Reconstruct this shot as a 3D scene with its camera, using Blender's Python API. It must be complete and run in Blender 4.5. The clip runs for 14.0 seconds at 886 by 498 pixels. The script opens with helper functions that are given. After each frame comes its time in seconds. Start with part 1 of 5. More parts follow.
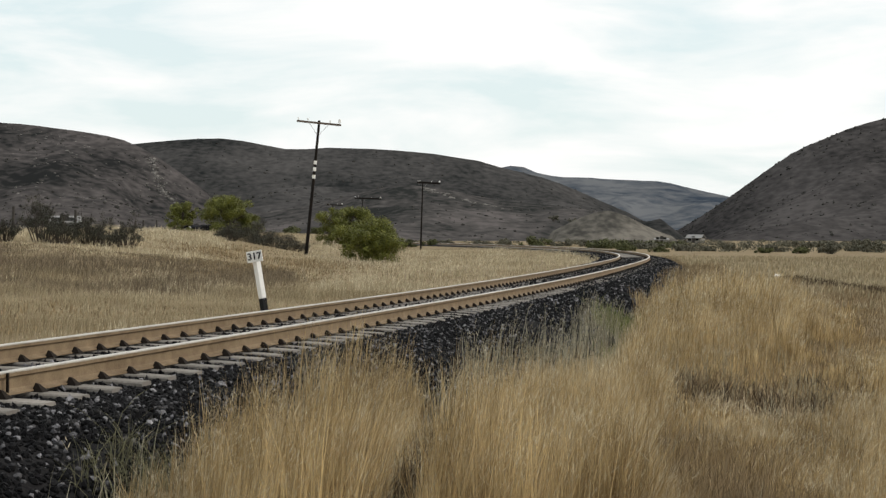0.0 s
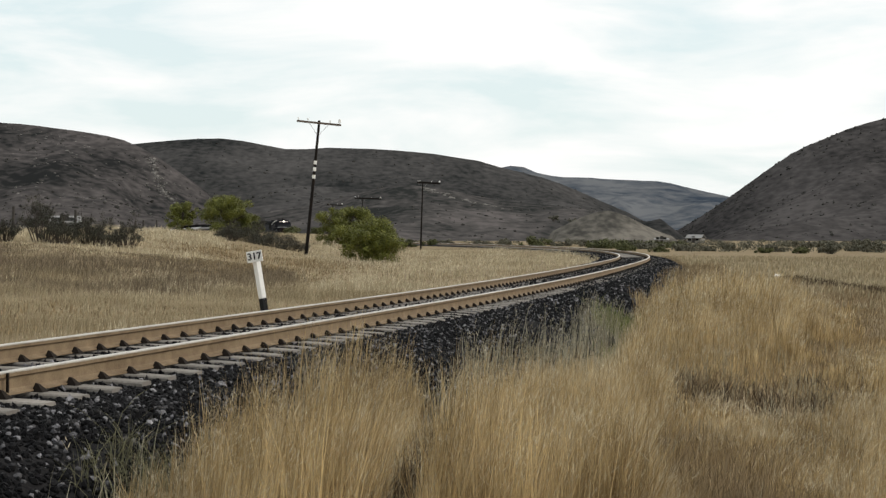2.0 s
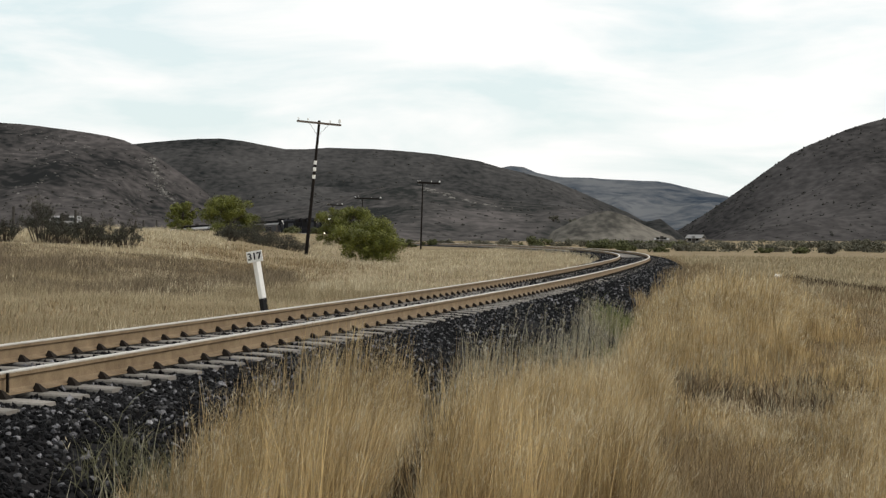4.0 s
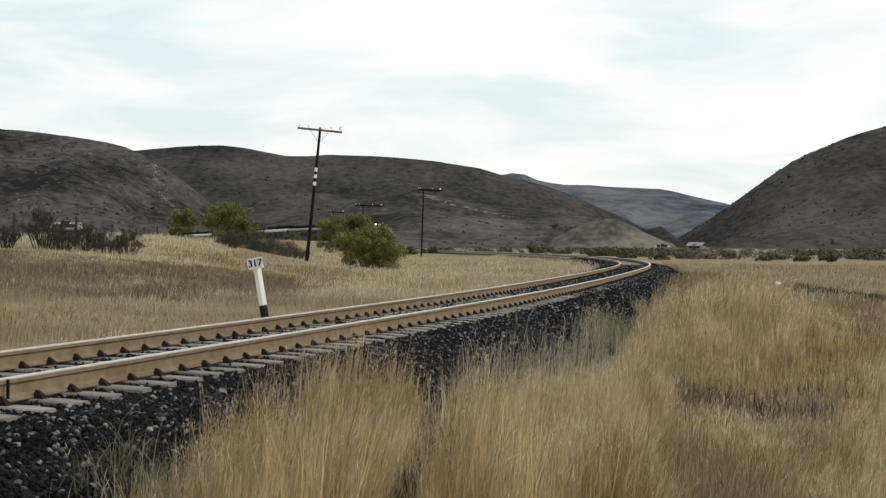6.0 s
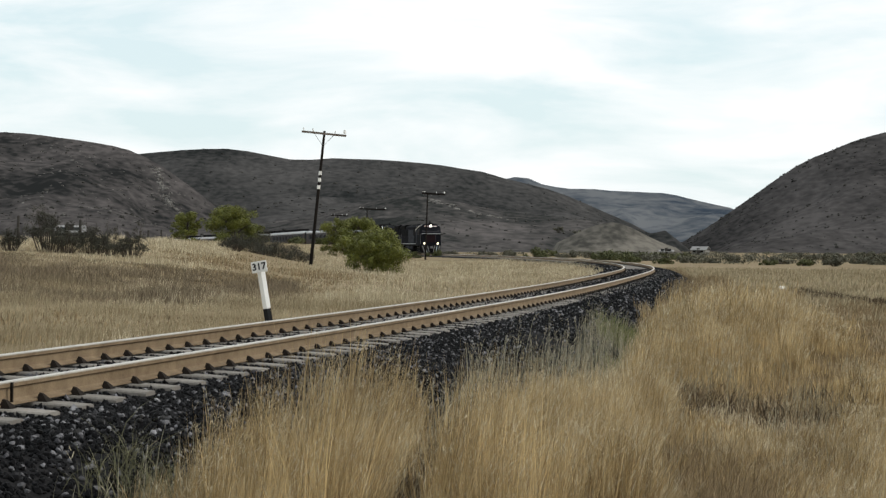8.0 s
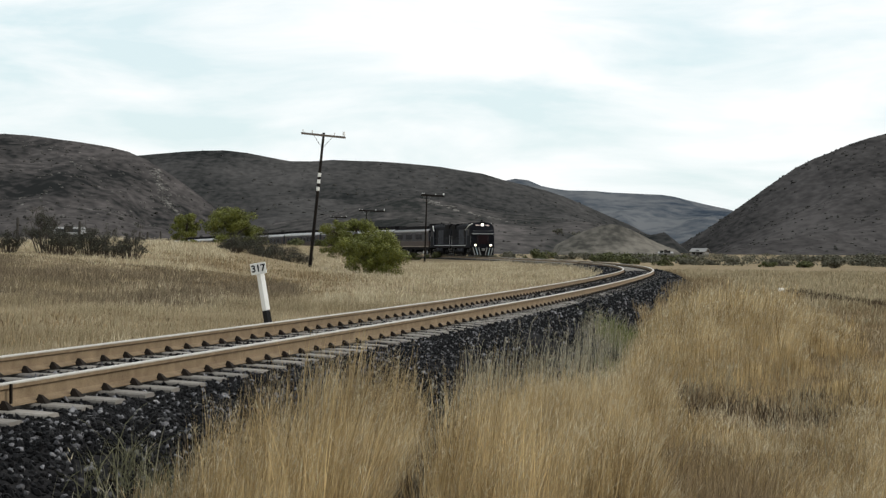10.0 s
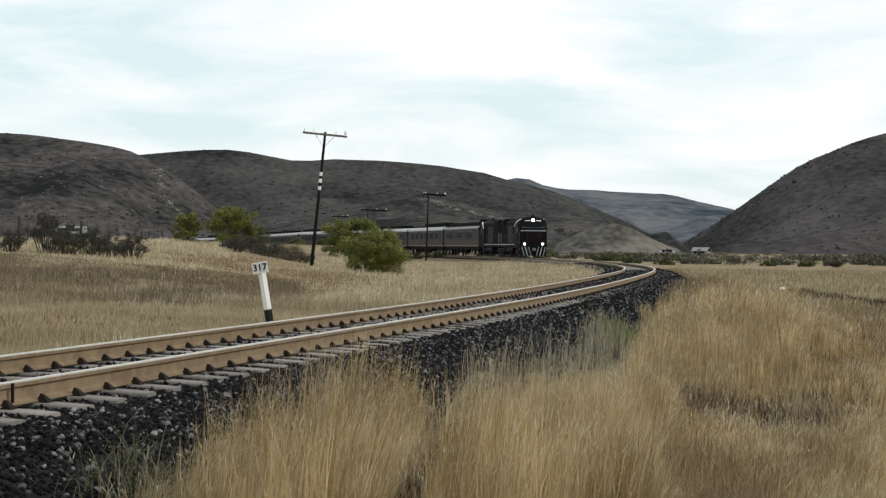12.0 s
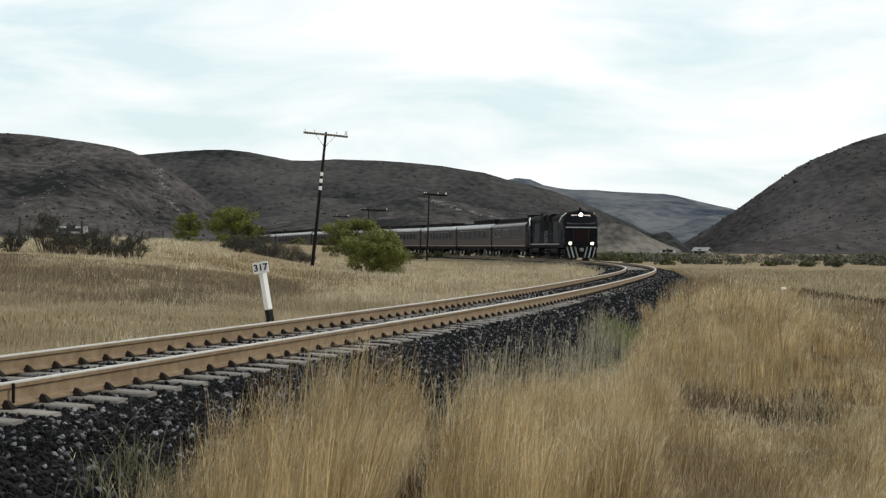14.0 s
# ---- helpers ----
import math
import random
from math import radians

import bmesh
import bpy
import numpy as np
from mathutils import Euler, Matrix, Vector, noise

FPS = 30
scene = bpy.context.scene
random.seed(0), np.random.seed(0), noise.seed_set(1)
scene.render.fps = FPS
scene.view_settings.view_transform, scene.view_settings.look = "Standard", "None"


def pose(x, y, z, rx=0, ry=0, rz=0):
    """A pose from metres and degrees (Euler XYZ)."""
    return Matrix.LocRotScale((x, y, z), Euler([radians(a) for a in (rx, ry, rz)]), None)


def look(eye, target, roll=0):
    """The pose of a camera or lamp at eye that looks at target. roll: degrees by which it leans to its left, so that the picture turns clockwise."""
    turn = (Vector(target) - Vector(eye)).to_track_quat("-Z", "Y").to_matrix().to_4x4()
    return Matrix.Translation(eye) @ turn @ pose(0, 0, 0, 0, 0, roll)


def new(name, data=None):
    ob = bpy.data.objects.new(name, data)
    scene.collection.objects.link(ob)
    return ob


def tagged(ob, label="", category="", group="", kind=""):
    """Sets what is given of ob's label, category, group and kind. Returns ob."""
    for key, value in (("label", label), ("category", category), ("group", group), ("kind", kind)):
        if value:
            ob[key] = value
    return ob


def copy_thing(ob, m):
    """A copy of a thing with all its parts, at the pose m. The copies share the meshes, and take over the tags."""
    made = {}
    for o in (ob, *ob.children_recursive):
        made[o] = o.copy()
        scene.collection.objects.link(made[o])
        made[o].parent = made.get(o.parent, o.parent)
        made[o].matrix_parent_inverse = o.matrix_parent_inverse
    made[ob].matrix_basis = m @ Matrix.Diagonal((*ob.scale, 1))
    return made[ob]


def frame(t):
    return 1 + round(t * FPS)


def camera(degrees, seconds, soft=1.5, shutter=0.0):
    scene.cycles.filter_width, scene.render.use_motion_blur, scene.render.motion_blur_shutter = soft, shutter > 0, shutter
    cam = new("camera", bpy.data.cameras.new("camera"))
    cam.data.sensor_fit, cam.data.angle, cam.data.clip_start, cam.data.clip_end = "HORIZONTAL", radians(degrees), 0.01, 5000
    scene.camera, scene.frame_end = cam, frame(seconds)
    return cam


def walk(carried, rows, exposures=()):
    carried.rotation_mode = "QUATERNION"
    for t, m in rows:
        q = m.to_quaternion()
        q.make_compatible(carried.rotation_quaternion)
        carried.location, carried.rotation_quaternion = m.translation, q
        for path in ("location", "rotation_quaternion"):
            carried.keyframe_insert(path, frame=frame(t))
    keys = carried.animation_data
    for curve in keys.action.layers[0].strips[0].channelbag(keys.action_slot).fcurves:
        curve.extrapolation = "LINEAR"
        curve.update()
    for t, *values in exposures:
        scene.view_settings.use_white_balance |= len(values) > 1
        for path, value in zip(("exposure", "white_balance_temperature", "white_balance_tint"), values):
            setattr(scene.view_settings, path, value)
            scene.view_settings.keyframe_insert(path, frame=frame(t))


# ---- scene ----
# The camera stands on the verge; it turns a little while it waits.
F = 3550.0
cam = camera(2 * math.degrees(math.atan(784 / F)), 14.0, soft=1.35)
EYE = (0.0, 0.0, 0.97)


def aim(pan, tilt, roll):
    """pan to the left, tilt up, roll clockwise, in degrees."""
    return look(EYE, (-100 * math.tan(radians(pan)), 100, 0.97 + 100 * math.tan(radians(tilt - 0.365))), 0.19 + roll)


walk(cam, [(0.0, aim(0, 0, 0)), (3.2, aim(0, 0, 0)), (5.2, aim(0.02, 0.03, 0.06)), (5.5, aim(0.034, 0.061, 0.10)),
           (6.0, aim(0.021, 0.207, 0.10)), (6.5, aim(0.053, 0.265, 0.20)), (7.0, aim(0.055, 0.292, 0.24)),
           (7.5, aim(0.084, 0.289, 0.22)), (8.0, aim(0.134, 0.313, 0.21)), (10.5, aim(0.111, 0.363, 0.22)),
           (11.0, aim(0.157, 0.313, 0.21)), (11.5, aim(0.181, 0.316, 0.22)), (12.0, aim(0.158, 0.339, 0.21)),
           (12.5, aim(0.152, 0.321, 0.22)), (13.0, aim(0.153, 0.313, 0.20)), (13.5, aim(0.144, 0.341, 0.19)),
           (14.0, aim(0.179, 0.339, 0.20))],
     exposures=[(0.0, 0.0, 6830, 12.5), (6.2, 0.0, 6830, 12.5), (8.0, 0.0, 6600, 10.5), (14.0, 0.0, 6600, 10.5)])

# ---------------------------------------------------------------- light
SUN_AZ, SUN_EL = radians(84), radians(35)       # to the right of the camera
world = bpy.data.worlds.new("sky")
scene.world = world
world.use_nodes = True
wn, wl = world.node_tree.nodes, world.node_tree.links
wn.clear()
w_out = wn.new("ShaderNodeOutputWorld")
w_sky = wn.new("ShaderNodeTexSky")
w_sky.sky_type, w_sky.sun_disc = "NISHITA", False
w_sky.sun_elevation, w_sky.sun_rotation = SUN_EL, SUN_AZ
w_co = wn.new("ShaderNodeTexCoord")
w_map = wn.new("ShaderNodeMapping")
w_map.inputs["Scale"].default_value = (1.0, 1.0, 4.5)
w_noise = wn.new("ShaderNodeTexNoise")
w_noise.inputs["Scale"].default_value, w_noise.inputs["Detail"].default_value = 6.5, 7.0
w_noise.inputs["Roughness"].default_value, w_noise.inputs["Distortion"].default_value = 0.55, 0.4
w_ramp = wn.new("ShaderNodeMapRange")
w_ramp.inputs["From Min"].default_value, w_ramp.inputs["From Max"].default_value = 0.36, 0.60
w_veil, w_mix = wn.new("ShaderNodeMix"), wn.new("ShaderNodeMix")
w_veil.data_type = w_mix.data_type = "RGBA"
w_veil.inputs["Factor"].default_value = 0.80            # thin high veil over the blue
w_veil.inputs[7].default_value = (6.9, 8.3, 8.7, 1.0)
w_mix.inputs[7].default_value = (8.9, 9.1, 9.2, 1.0)    # cloud
w_bg = wn.new("ShaderNodeBackground")
w_bg.inputs["Strength"].default_value = 0.117
wl.new(w_co.outputs["Generated"], w_map.inputs["Vector"])
wl.new(w_map.outputs["Vector"], w_noise.inputs["Vector"])
wl.new(w_noise.outputs["Fac"], w_ramp.inputs["Value"])
wl.new(w_ramp.outputs["Result"], w_mix.inputs["Factor"])
wl.new(w_sky.outputs["Color"], w_veil.inputs[6])
wl.new(w_veil.outputs[2], w_mix.inputs[6])
wl.new(w_mix.outputs[2], w_bg.inputs["Color"])
wl.new(w_bg.outputs["Background"], w_out.inputs["Surface"])

sun = new("sun", bpy.data.lights.new("sun", "SUN"))
sun.data.energy, sun.data.angle, sun.data.color = 1.7, radians(11), (1.0, 0.95, 0.87)
sun.matrix_basis = look((math.sin(SUN_AZ) * 50, math.cos(SUN_AZ) * 50, math.tan(SUN_EL) * 50), (0, 0, 0))
scene.view_settings.exposure = 0.0


# ---------------------------------------------------------------- materials
def material(name, dark, light, scale=8.0, rough=0.8, metal=0.0, bump=0.0, fine=60.0, island=0.0, spread=(0.3, 0.7),
             stretch=(1, 1, 1), spec=0.5, rand=0.0):
    """Two tones mixed by noise at two scales; island / rand: how far single pieces differ in brightness."""
    m = bpy.data.materials.new(name)
    m.use_nodes = True
    n, l = m.node_tree.nodes, m.node_tree.links
    b = n["Principled BSDF"]
    b.inputs["Roughness"].default_value, b.inputs["Metallic"].default_value = rough, metal
    b.inputs["Specular IOR Level"].default_value = spec
    co, mp = n.new("ShaderNodeTexCoord"), n.new("ShaderNodeMapping")
    mp.inputs["Scale"].default_value = stretch
    l.new(co.outputs["Object"], mp.inputs["Vector"])
    big, small = n.new("ShaderNodeTexNoise"), n.new("ShaderNodeTexNoise")
    for tex, sc in ((big, scale), (small, fine)):
        tex.inputs["Scale"].default_value, tex.inputs["Detail"].default_value = sc, 4.0
        l.new(mp.outputs["Vector"], tex.inputs["Vector"])
    mean = n.new("ShaderNodeMix")
    mean.inputs["Factor"].default_value = 0.4
    l.new(big.outputs["Fac"], mean.inputs[2])
    l.new(small.outputs["Fac"], mean.inputs[3])
    rng = n.new("ShaderNodeMapRange")
    rng.inputs["From Min"].default_value, rng.inputs["From Max"].default_value = spread
    l.new(mean.outputs[0], rng.inputs["Value"])
    mix = n.new("ShaderNodeMix")
    mix.data_type = "RGBA"
    mix.inputs[6].default_value, mix.inputs[7].default_value = (*dark, 1), (*light, 1)
    l.new(rng.outputs["Result"], mix.inputs["Factor"])
    colour = mix.outputs[2]
    if island or rand:
        src = n.new("ShaderNodeNewGeometry").outputs["Random Per Island"] if island else n.new("ShaderNodeObjectInfo").outputs["Random"]
        amount = island or rand
        vr = n.new("ShaderNodeMapRange")
        vr.inputs["To Min"].default_value, vr.inputs["To Max"].default_value = 1 - amount, 1 + amount
        l.new(src, vr.inputs["Value"])
        hsv = n.new("ShaderNodeHueSaturation")
        l.new(vr.outputs["Result"], hsv.inputs["Value"])
        l.new(colour, hsv.inputs["Color"])
        colour = hsv.outputs["Color"]
    l.new(colour, b.inputs["Base Color"])
    if bump:
        bp = n.new("ShaderNodeBump")
        bp.inputs["Strength"].default_value, bp.inputs["Distance"].default_value = bump, 0.02
        l.new(mean.outputs[0], bp.inputs["Height"])
        l.new(bp.outputs["Normal"], b.inputs["Normal"])
    return m


def glow(name, colour, strength):
    m = bpy.data.materials.new(name)
    m.use_nodes = True
    b = m.node_tree.nodes["Principled BSDF"]
    b.inputs["Base Color"].default_value = (*colour, 1)
    b.inputs["Emission Color"].default_value = (*colour, 1)
    b.inputs["Emission Strength"].default_value = strength
    return m


M_SOIL = material("dry_earth", (0.14, 0.105, 0.06), (0.28, 0.22, 0.135), 0.35, 0.95, fine=9.0, bump=0.4, spec=0.05)
M_GRASS = material("dry_grass", (0.212, 0.146, 0.068), (0.565, 0.425, 0.222), 1.5, 0.8, fine=5.0, island=0.33, spread=(0.40, 0.60), spec=0.12)
M_PLUME = material("feathery_seed_head", (0.36, 0.30, 0.19), (0.62, 0.55, 0.40), 1.5, 0.85, fine=4.0, island=0.2, spread=(0.40, 0.60), spec=0.05)
M_GRASS_PALE = material("pale_dry_grass", (0.215, 0.17, 0.10), (0.42, 0.36, 0.24), 0.22, 0.85, fine=1.6, island=0.2, spread=(0.36, 0.62), spec=0.1)
M_GRASS_GREEN = material("green_grass", (0.105, 0.118, 0.040), (0.24, 0.262, 0.095), 0.8, 0.85, fine=4.0, island=0.35, spec=0.1)
M_OLIVE = material("olive_grass", (0.085, 0.085, 0.045), (0.20, 0.19, 0.115), 0.8, 0.85, fine=4.0, island=0.35, spec=0.1)
M_BALLAST = material("ballast_bed", (0.006, 0.006, 0.007), (0.024, 0.023, 0.023), 14.0, 0.95, fine=45.0, bump=1.0, spec=0.03)
M_STONE = material("ballast_stone", (0.006, 0.006, 0.007), (0.024, 0.024, 0.025), 9.0, 0.8, fine=70.0, bump=0.3, spec=0.1)
_n, _l = M_STONE.node_tree.nodes, M_STONE.node_tree.links
_geo, _ramp, _mul = _n.new("ShaderNodeNewGeometry"), _n.new("ShaderNodeValToRGB"), _n.new("ShaderNodeMix")
_ramp.color_ramp.elements[0].color, _ramp.color_ramp.elements[1].color = (0.25, 0.25, 0.26, 1), (15.0, 14.7, 14.4, 1)
_mid = _ramp.color_ramp.elements.new(0.82)
_mid.color = (0.62, 0.62, 0.64, 1)
_mul.data_type, _mul.blend_type = "RGBA", "MULTIPLY"
_mul.inputs["Factor"].default_value = 1.0
_bsdf = _n["Principled BSDF"]
_l.new(_geo.outputs["Random Per Island"], _ramp.inputs["Fac"])
_l.new(_bsdf.inputs["Base Color"].links[0].from_socket, _mul.inputs[6])
_l.new(_ramp.outputs["Color"], _mul.inputs[7])
_l.new(_mul.outputs[2], _bsdf.inputs["Base Color"])
M_SLEEPER = material("concrete_sleeper", (0.14, 0.127, 0.111), (0.285, 0.264, 0.238), 3.0, 0.9, fine=50.0, bump=0.3, rand=0.2, spec=0.2)
M_RUST = material("rusty_rail", (0.120, 0.080, 0.044), (0.255, 0.188, 0.115), 5.0, 0.8, fine=60.0, bump=0.2, spec=0.25)
M_RAILTOP = material("worn_rail_head", (0.42, 0.375, 0.315), (0.62, 0.57, 0.49), 4.0, 0.34, 1.0, fine=40.0)
M_CLIP = material("rail_clip", (0.006, 0.005, 0.004), (0.022, 0.016, 0.012), 20.0, 0.9, spec=0.1)
M_HILL = material("scrub_hillside", (0.016, 0.018, 0.018), (0.075, 0.0715, 0.070), 0.013, 0.95, fine=0.20, spread=(0.38, 0.64), stretch=(1, 0.45, 1.5), spec=0.0)
# reddish, brighter version of M_HILL: the slope's sunlight is painted into the colour
M_SHOULDER_LIT = material("lit_reddish_scrub", (0.023, 0.0225, 0.0225), (0.088, 0.081, 0.079), 0.011, 0.95, fine=0.20, spread=(0.38, 0.64), stretch=(1, 0.45, 1.5), spec=0.0)
# the blue-grey haze of distance is painted into this hillside's two tones
M_HILL_FAR = material("haze_tinted_hillside", (0.035, 0.047, 0.064), (0.128, 0.134, 0.142), 0.006, 0.95, fine=0.04, spread=(0.40, 0.60), stretch=(1, 0.8, 3), spec=0.0)
M_HILL_FOOT = material("stony_foothill", (0.024, 0.026, 0.025), (0.112, 0.101, 0.098), 0.022, 0.95, fine=0.22, spread=(0.38, 0.63), stretch=(1, 0.45, 1.5), spec=0.0)
M_POLE = material("tarred_timber", (0.007, 0.006, 0.006), (0.020, 0.016, 0.013), 3.0, 0.9, fine=30.0, spec=0.1)
M_CROSSARM = material("weathered_timber", (0.10, 0.08, 0.065), (0.2, 0.165, 0.14), 3.0, 0.85, fine=30.0)
M_WHITE = material("white_paint", (0.68, 0.67, 0.63), (0.84, 0.83, 0.80), 5.0, 0.6, fine=40.0, bump=0.1)
M_BLACK = material("black_paint", (0.008, 0.008, 0.009), (0.02, 0.02, 0.021), 5.0, 0.5, fine=40.0, spec=0.08)
M_LEAF = material("acacia_leaf", (0.058, 0.068, 0.010), (0.165, 0.170, 0.030), 1.2, 0.6, fine=6.0, island=0.45, spec=0.3)
M_LEAF_DRY = material("grey_twig_leaf", (0.050, 0.052, 0.036), (0.145, 0.135, 0.098), 1.2, 0.8, fine=6.0, island=0.4, spec=0.18)
M_BARK = material("bark", (0.03, 0.025, 0.02), (0.10, 0.08, 0.065), 6.0, 0.9, fine=50.0, bump=0.4, spec=0.18)
M_BUSH = material("valley_scrub", (0.04, 0.045, 0.02), (0.11, 0.115, 0.05), 0.4, 0.85, fine=3.0, island=0.4, spec=0.18)
M_GREYLEAF = material("grey_green_grass", (0.21, 0.19, 0.125), (0.42, 0.385, 0.28), 0.8, 0.8, fine=4.0, island=0.4, spec=0.15)
M_SHORT = material("brown_stubble", (0.15, 0.108, 0.062), (0.34, 0.26, 0.155), 0.8, 0.85, fine=4.0, island=0.45, spec=0.1)
M_LOCO = material("dark_slate_paint", (0.005, 0.0055, 0.007), (0.014, 0.0145, 0.018), 1.5, 0.75, fine=20.0, spec=0.03)
M_MAROON = material("dark_maroon_paint", (0.008, 0.004, 0.0045), (0.018, 0.008, 0.009), 1.5, 0.5, fine=20.0, spec=0.08)
M_LOCO_GREY = material("mid_grey_paint", (0.027, 0.029, 0.035), (0.060, 0.063, 0.072), 1.5, 0.75, fine=20.0, spec=0.03)
M_ROOF_DARK = material("sooty_roof", (0.004, 0.004, 0.005), (0.014, 0.013, 0.013), 1.5, 0.7, fine=12.0, spec=0.02)
M_COACH = material("dull_slate_coach_paint", (0.029, 0.029, 0.033), (0.050, 0.050, 0.055), 0.9, 0.6, fine=14.0, spec=0.08)
M_COACH_LOW = material("dull_maroon_brown_paint", (0.038, 0.025, 0.021), (0.064, 0.044, 0.037), 0.9, 0.5, fine=14.0, spec=0.08)
M_STRIPE = material("pale_sill_line", (0.17, 0.13, 0.095), (0.27, 0.22, 0.165), 2.0, 0.6, fine=20.0)
M_SILVER = material("silver_roof_paint", (0.28, 0.28, 0.285), (0.44, 0.44, 0.445), 1.2, 0.5, 0.0, fine=10.0)
M_STEEL = material("dirty_steel", (0.10, 0.10, 0.10), (0.30, 0.29, 0.28), 4.0, 0.5, 0.7, fine=40.0)
M_WHEEL = material("dark_wheel_steel", (0.02, 0.019, 0.018), (0.07, 0.065, 0.06), 4.0, 0.6, 0.3, fine=40.0)
M_PILOT = material("grimy_white_paint", (0.14, 0.14, 0.135), (0.24, 0.235, 0.225), 3.0, 0.6, fine=20.0)
M_CYAN = material("pale_blue_paint", (0.22, 0.28, 0.30), (0.32, 0.38, 0.40), 3.0, 0.5, fine=20.0)
M_NUMBER = glow("lit_number_box", (0.95, 0.75, 0.70), 0.24)
M_HEAD = glow("headlight_glow", (1.0, 0.93, 0.82), 3.5)
M_DITCH = glow("ditch_light_glow", (1.0, 0.86, 0.62), 3.0)
M_WALL = material("whitewashed_wall", (0.13, 0.125, 0.115), (0.24, 0.23, 0.21), 0.6, 0.9, fine=8.0, bump=0.2)
M_TIN = material("corrugated_iron", (0.17, 0.165, 0.16), (0.28, 0.275, 0.265), 0.6, 0.55, 0.3, fine=8.0)
M_POST = material("weathered_fence_post", (0.016, 0.014, 0.012), (0.05, 0.044, 0.038), 4.0, 0.9, fine=30.0)
M_INSUL = material("white_porcelain", (0.70, 0.70, 0.68), (0.84, 0.84, 0.82), 5.0, 0.25)
M_GLASS = bpy.data.materials.new("dark_glass")
M_GLASS.use_nodes = True
_g = M_GLASS.node_tree.nodes["Principled BSDF"]
_g.inputs["Base Color"].default_value = (0.010, 0.011, 0.013, 1)
_g.inputs["Roughness"].default_value, _g.inputs["Specular IOR Level"].default_value = 0.06, 0.6
M_BANK = material("eroded_pale_bank", (0.050, 0.048, 0.043), (0.16, 0.147, 0.127), 0.05, 0.95, fine=0.4, spread=(0.38, 0.62), stretch=(1, 0.4, 1), spec=0.0)
M_PATCH = material("brown_scrub_slope", (0.018, 0.019, 0.019), (0.092, 0.083, 0.081), 0.018, 0.95, fine=0.20, spread=(0.40, 0.62), stretch=(1, 0.45, 1.5), spec=0.0)
M_BROWN = material("brown_dead_grass", (0.105, 0.084, 0.057), (0.235, 0.187, 0.126), 0.5, 0.85, fine=3.0, island=0.25, spec=0.1)
M_TWIG = material("dark_twig_leaf", (0.029, 0.031, 0.023), (0.090, 0.086, 0.066), 1.2, 0.85, fine=6.0, island=0.45, spec=0.1)


# ---------------------------------------------------------------- mesh helpers
def mesh_object(name, verts, faces, mat, parent=None, label="", smooth=False):
    me = bpy.data.meshes.new(name)
    me.from_pydata([tuple(v) for v in verts], [], [tuple(f) for f in faces])
    me.materials.append(mat)
    if smooth:
        me.polygons.foreach_set("use_smooth", [True] * len(me.polygons))
    me.update()
    ob = new(name, me)
    if parent is not None:
        ob.parent = parent
    if label:
        ob["label"] = label
    return ob


def bulk_object(name, verts, faces, mat, parent=None, smooth=False):
    """A large mesh from arrays: verts (n, 3), faces (m, 3 or 4)."""
    verts, faces = np.asarray(verts, np.float32), np.asarray(faces, np.int32)
    me = bpy.data.meshes.new(name)
    me.vertices.add(len(verts))
    me.vertices.foreach_set("co", verts.ravel())
    k = faces.shape[1]
    me.loops.add(faces.size)
    me.loops.foreach_set("vertex_index", faces.ravel())
    me.polygons.add(len(faces))
    me.polygons.foreach_set("loop_start", np.arange(0, faces.size, k, dtype=np.int32))
    me.polygons.foreach_set("use_smooth", np.full(len(faces), smooth))
    me.update(calc_edges=True)
    me.materials.append(mat)
    ob = new(name, me)
    if parent is not None:
        ob.parent = parent
    return ob


def part(name, bm, mat, parent, label=""):
    me = bpy.data.meshes.new(name)
    bm.to_mesh(me)
    bm.free()
    me.materials.append(mat)
    ob = new(name, me)
    ob.parent = parent
    if label:
        ob["label"] = label
    return ob


def add_box(bm, x0, x1, y0, y1, z0, z1, bevel=0.0, m=None):
    made = bmesh.ops.create_cube(bm, size=1.0, matrix=Matrix.Translation(((x0 + x1) / 2, (y0 + y1) / 2, (z0 + z1) / 2))
                                 @ Matrix.Diagonal((x1 - x0, y1 - y0, z1 - z0, 1)))["verts"]
    if bevel:
        edges = list({e for v in made for e in v.link_edges})
        made = [v for v in bmesh.ops.bevel(bm, geom=edges, offset=bevel, segments=2, affect="EDGES", profile=0.5)["verts"]]
    if m is not None:
        bmesh.ops.transform(bm, matrix=m, verts=made)
    return bm


def add_cyl(bm, r1, r2, depth, m, sides=12):
    bmesh.ops.create_cone(bm, cap_ends=True, segments=sides, radius1=r1, radius2=r2, depth=depth, matrix=m)
    return bm


def box(*a, **k):
    return add_box(bmesh.new(), *a, **k)


def rod(a, b, r1, r2=None, sides=8, bm=None):
    bm = bm or bmesh.new()
    a, b = Vector(a), Vector(b)
    m = Matrix.Translation((a + b) / 2) @ (b - a).to_track_quat("Z", "Y").to_matrix().to_4x4()
    return add_cyl(bm, r1, r2 if r2 is not None else r1, (b - a).length, m, sides)


def loft(bm, sections):
    """Skin closed rings of equal count, with caps."""
    rings = [[bm.verts.new(p) for p in s] for s in sections]
    n = len(rings[0])
    for a, b in zip(rings, rings[1:]):
        for i in range(n):
            bm.faces.new((a[i], a[(i + 1) % n], b[(i + 1) % n], b[i]))
    bm.faces.new(rings[0][::-1])
    bm.faces.new(rings[-1])
    bmesh.ops.recalc_face_normals(bm, faces=bm.faces[:])
    return bm


def smooth01(v):
    v = np.clip(v, 0, 1)
    return v * v * (3 - 2 * v)


RNG = np.random.default_rng(7)


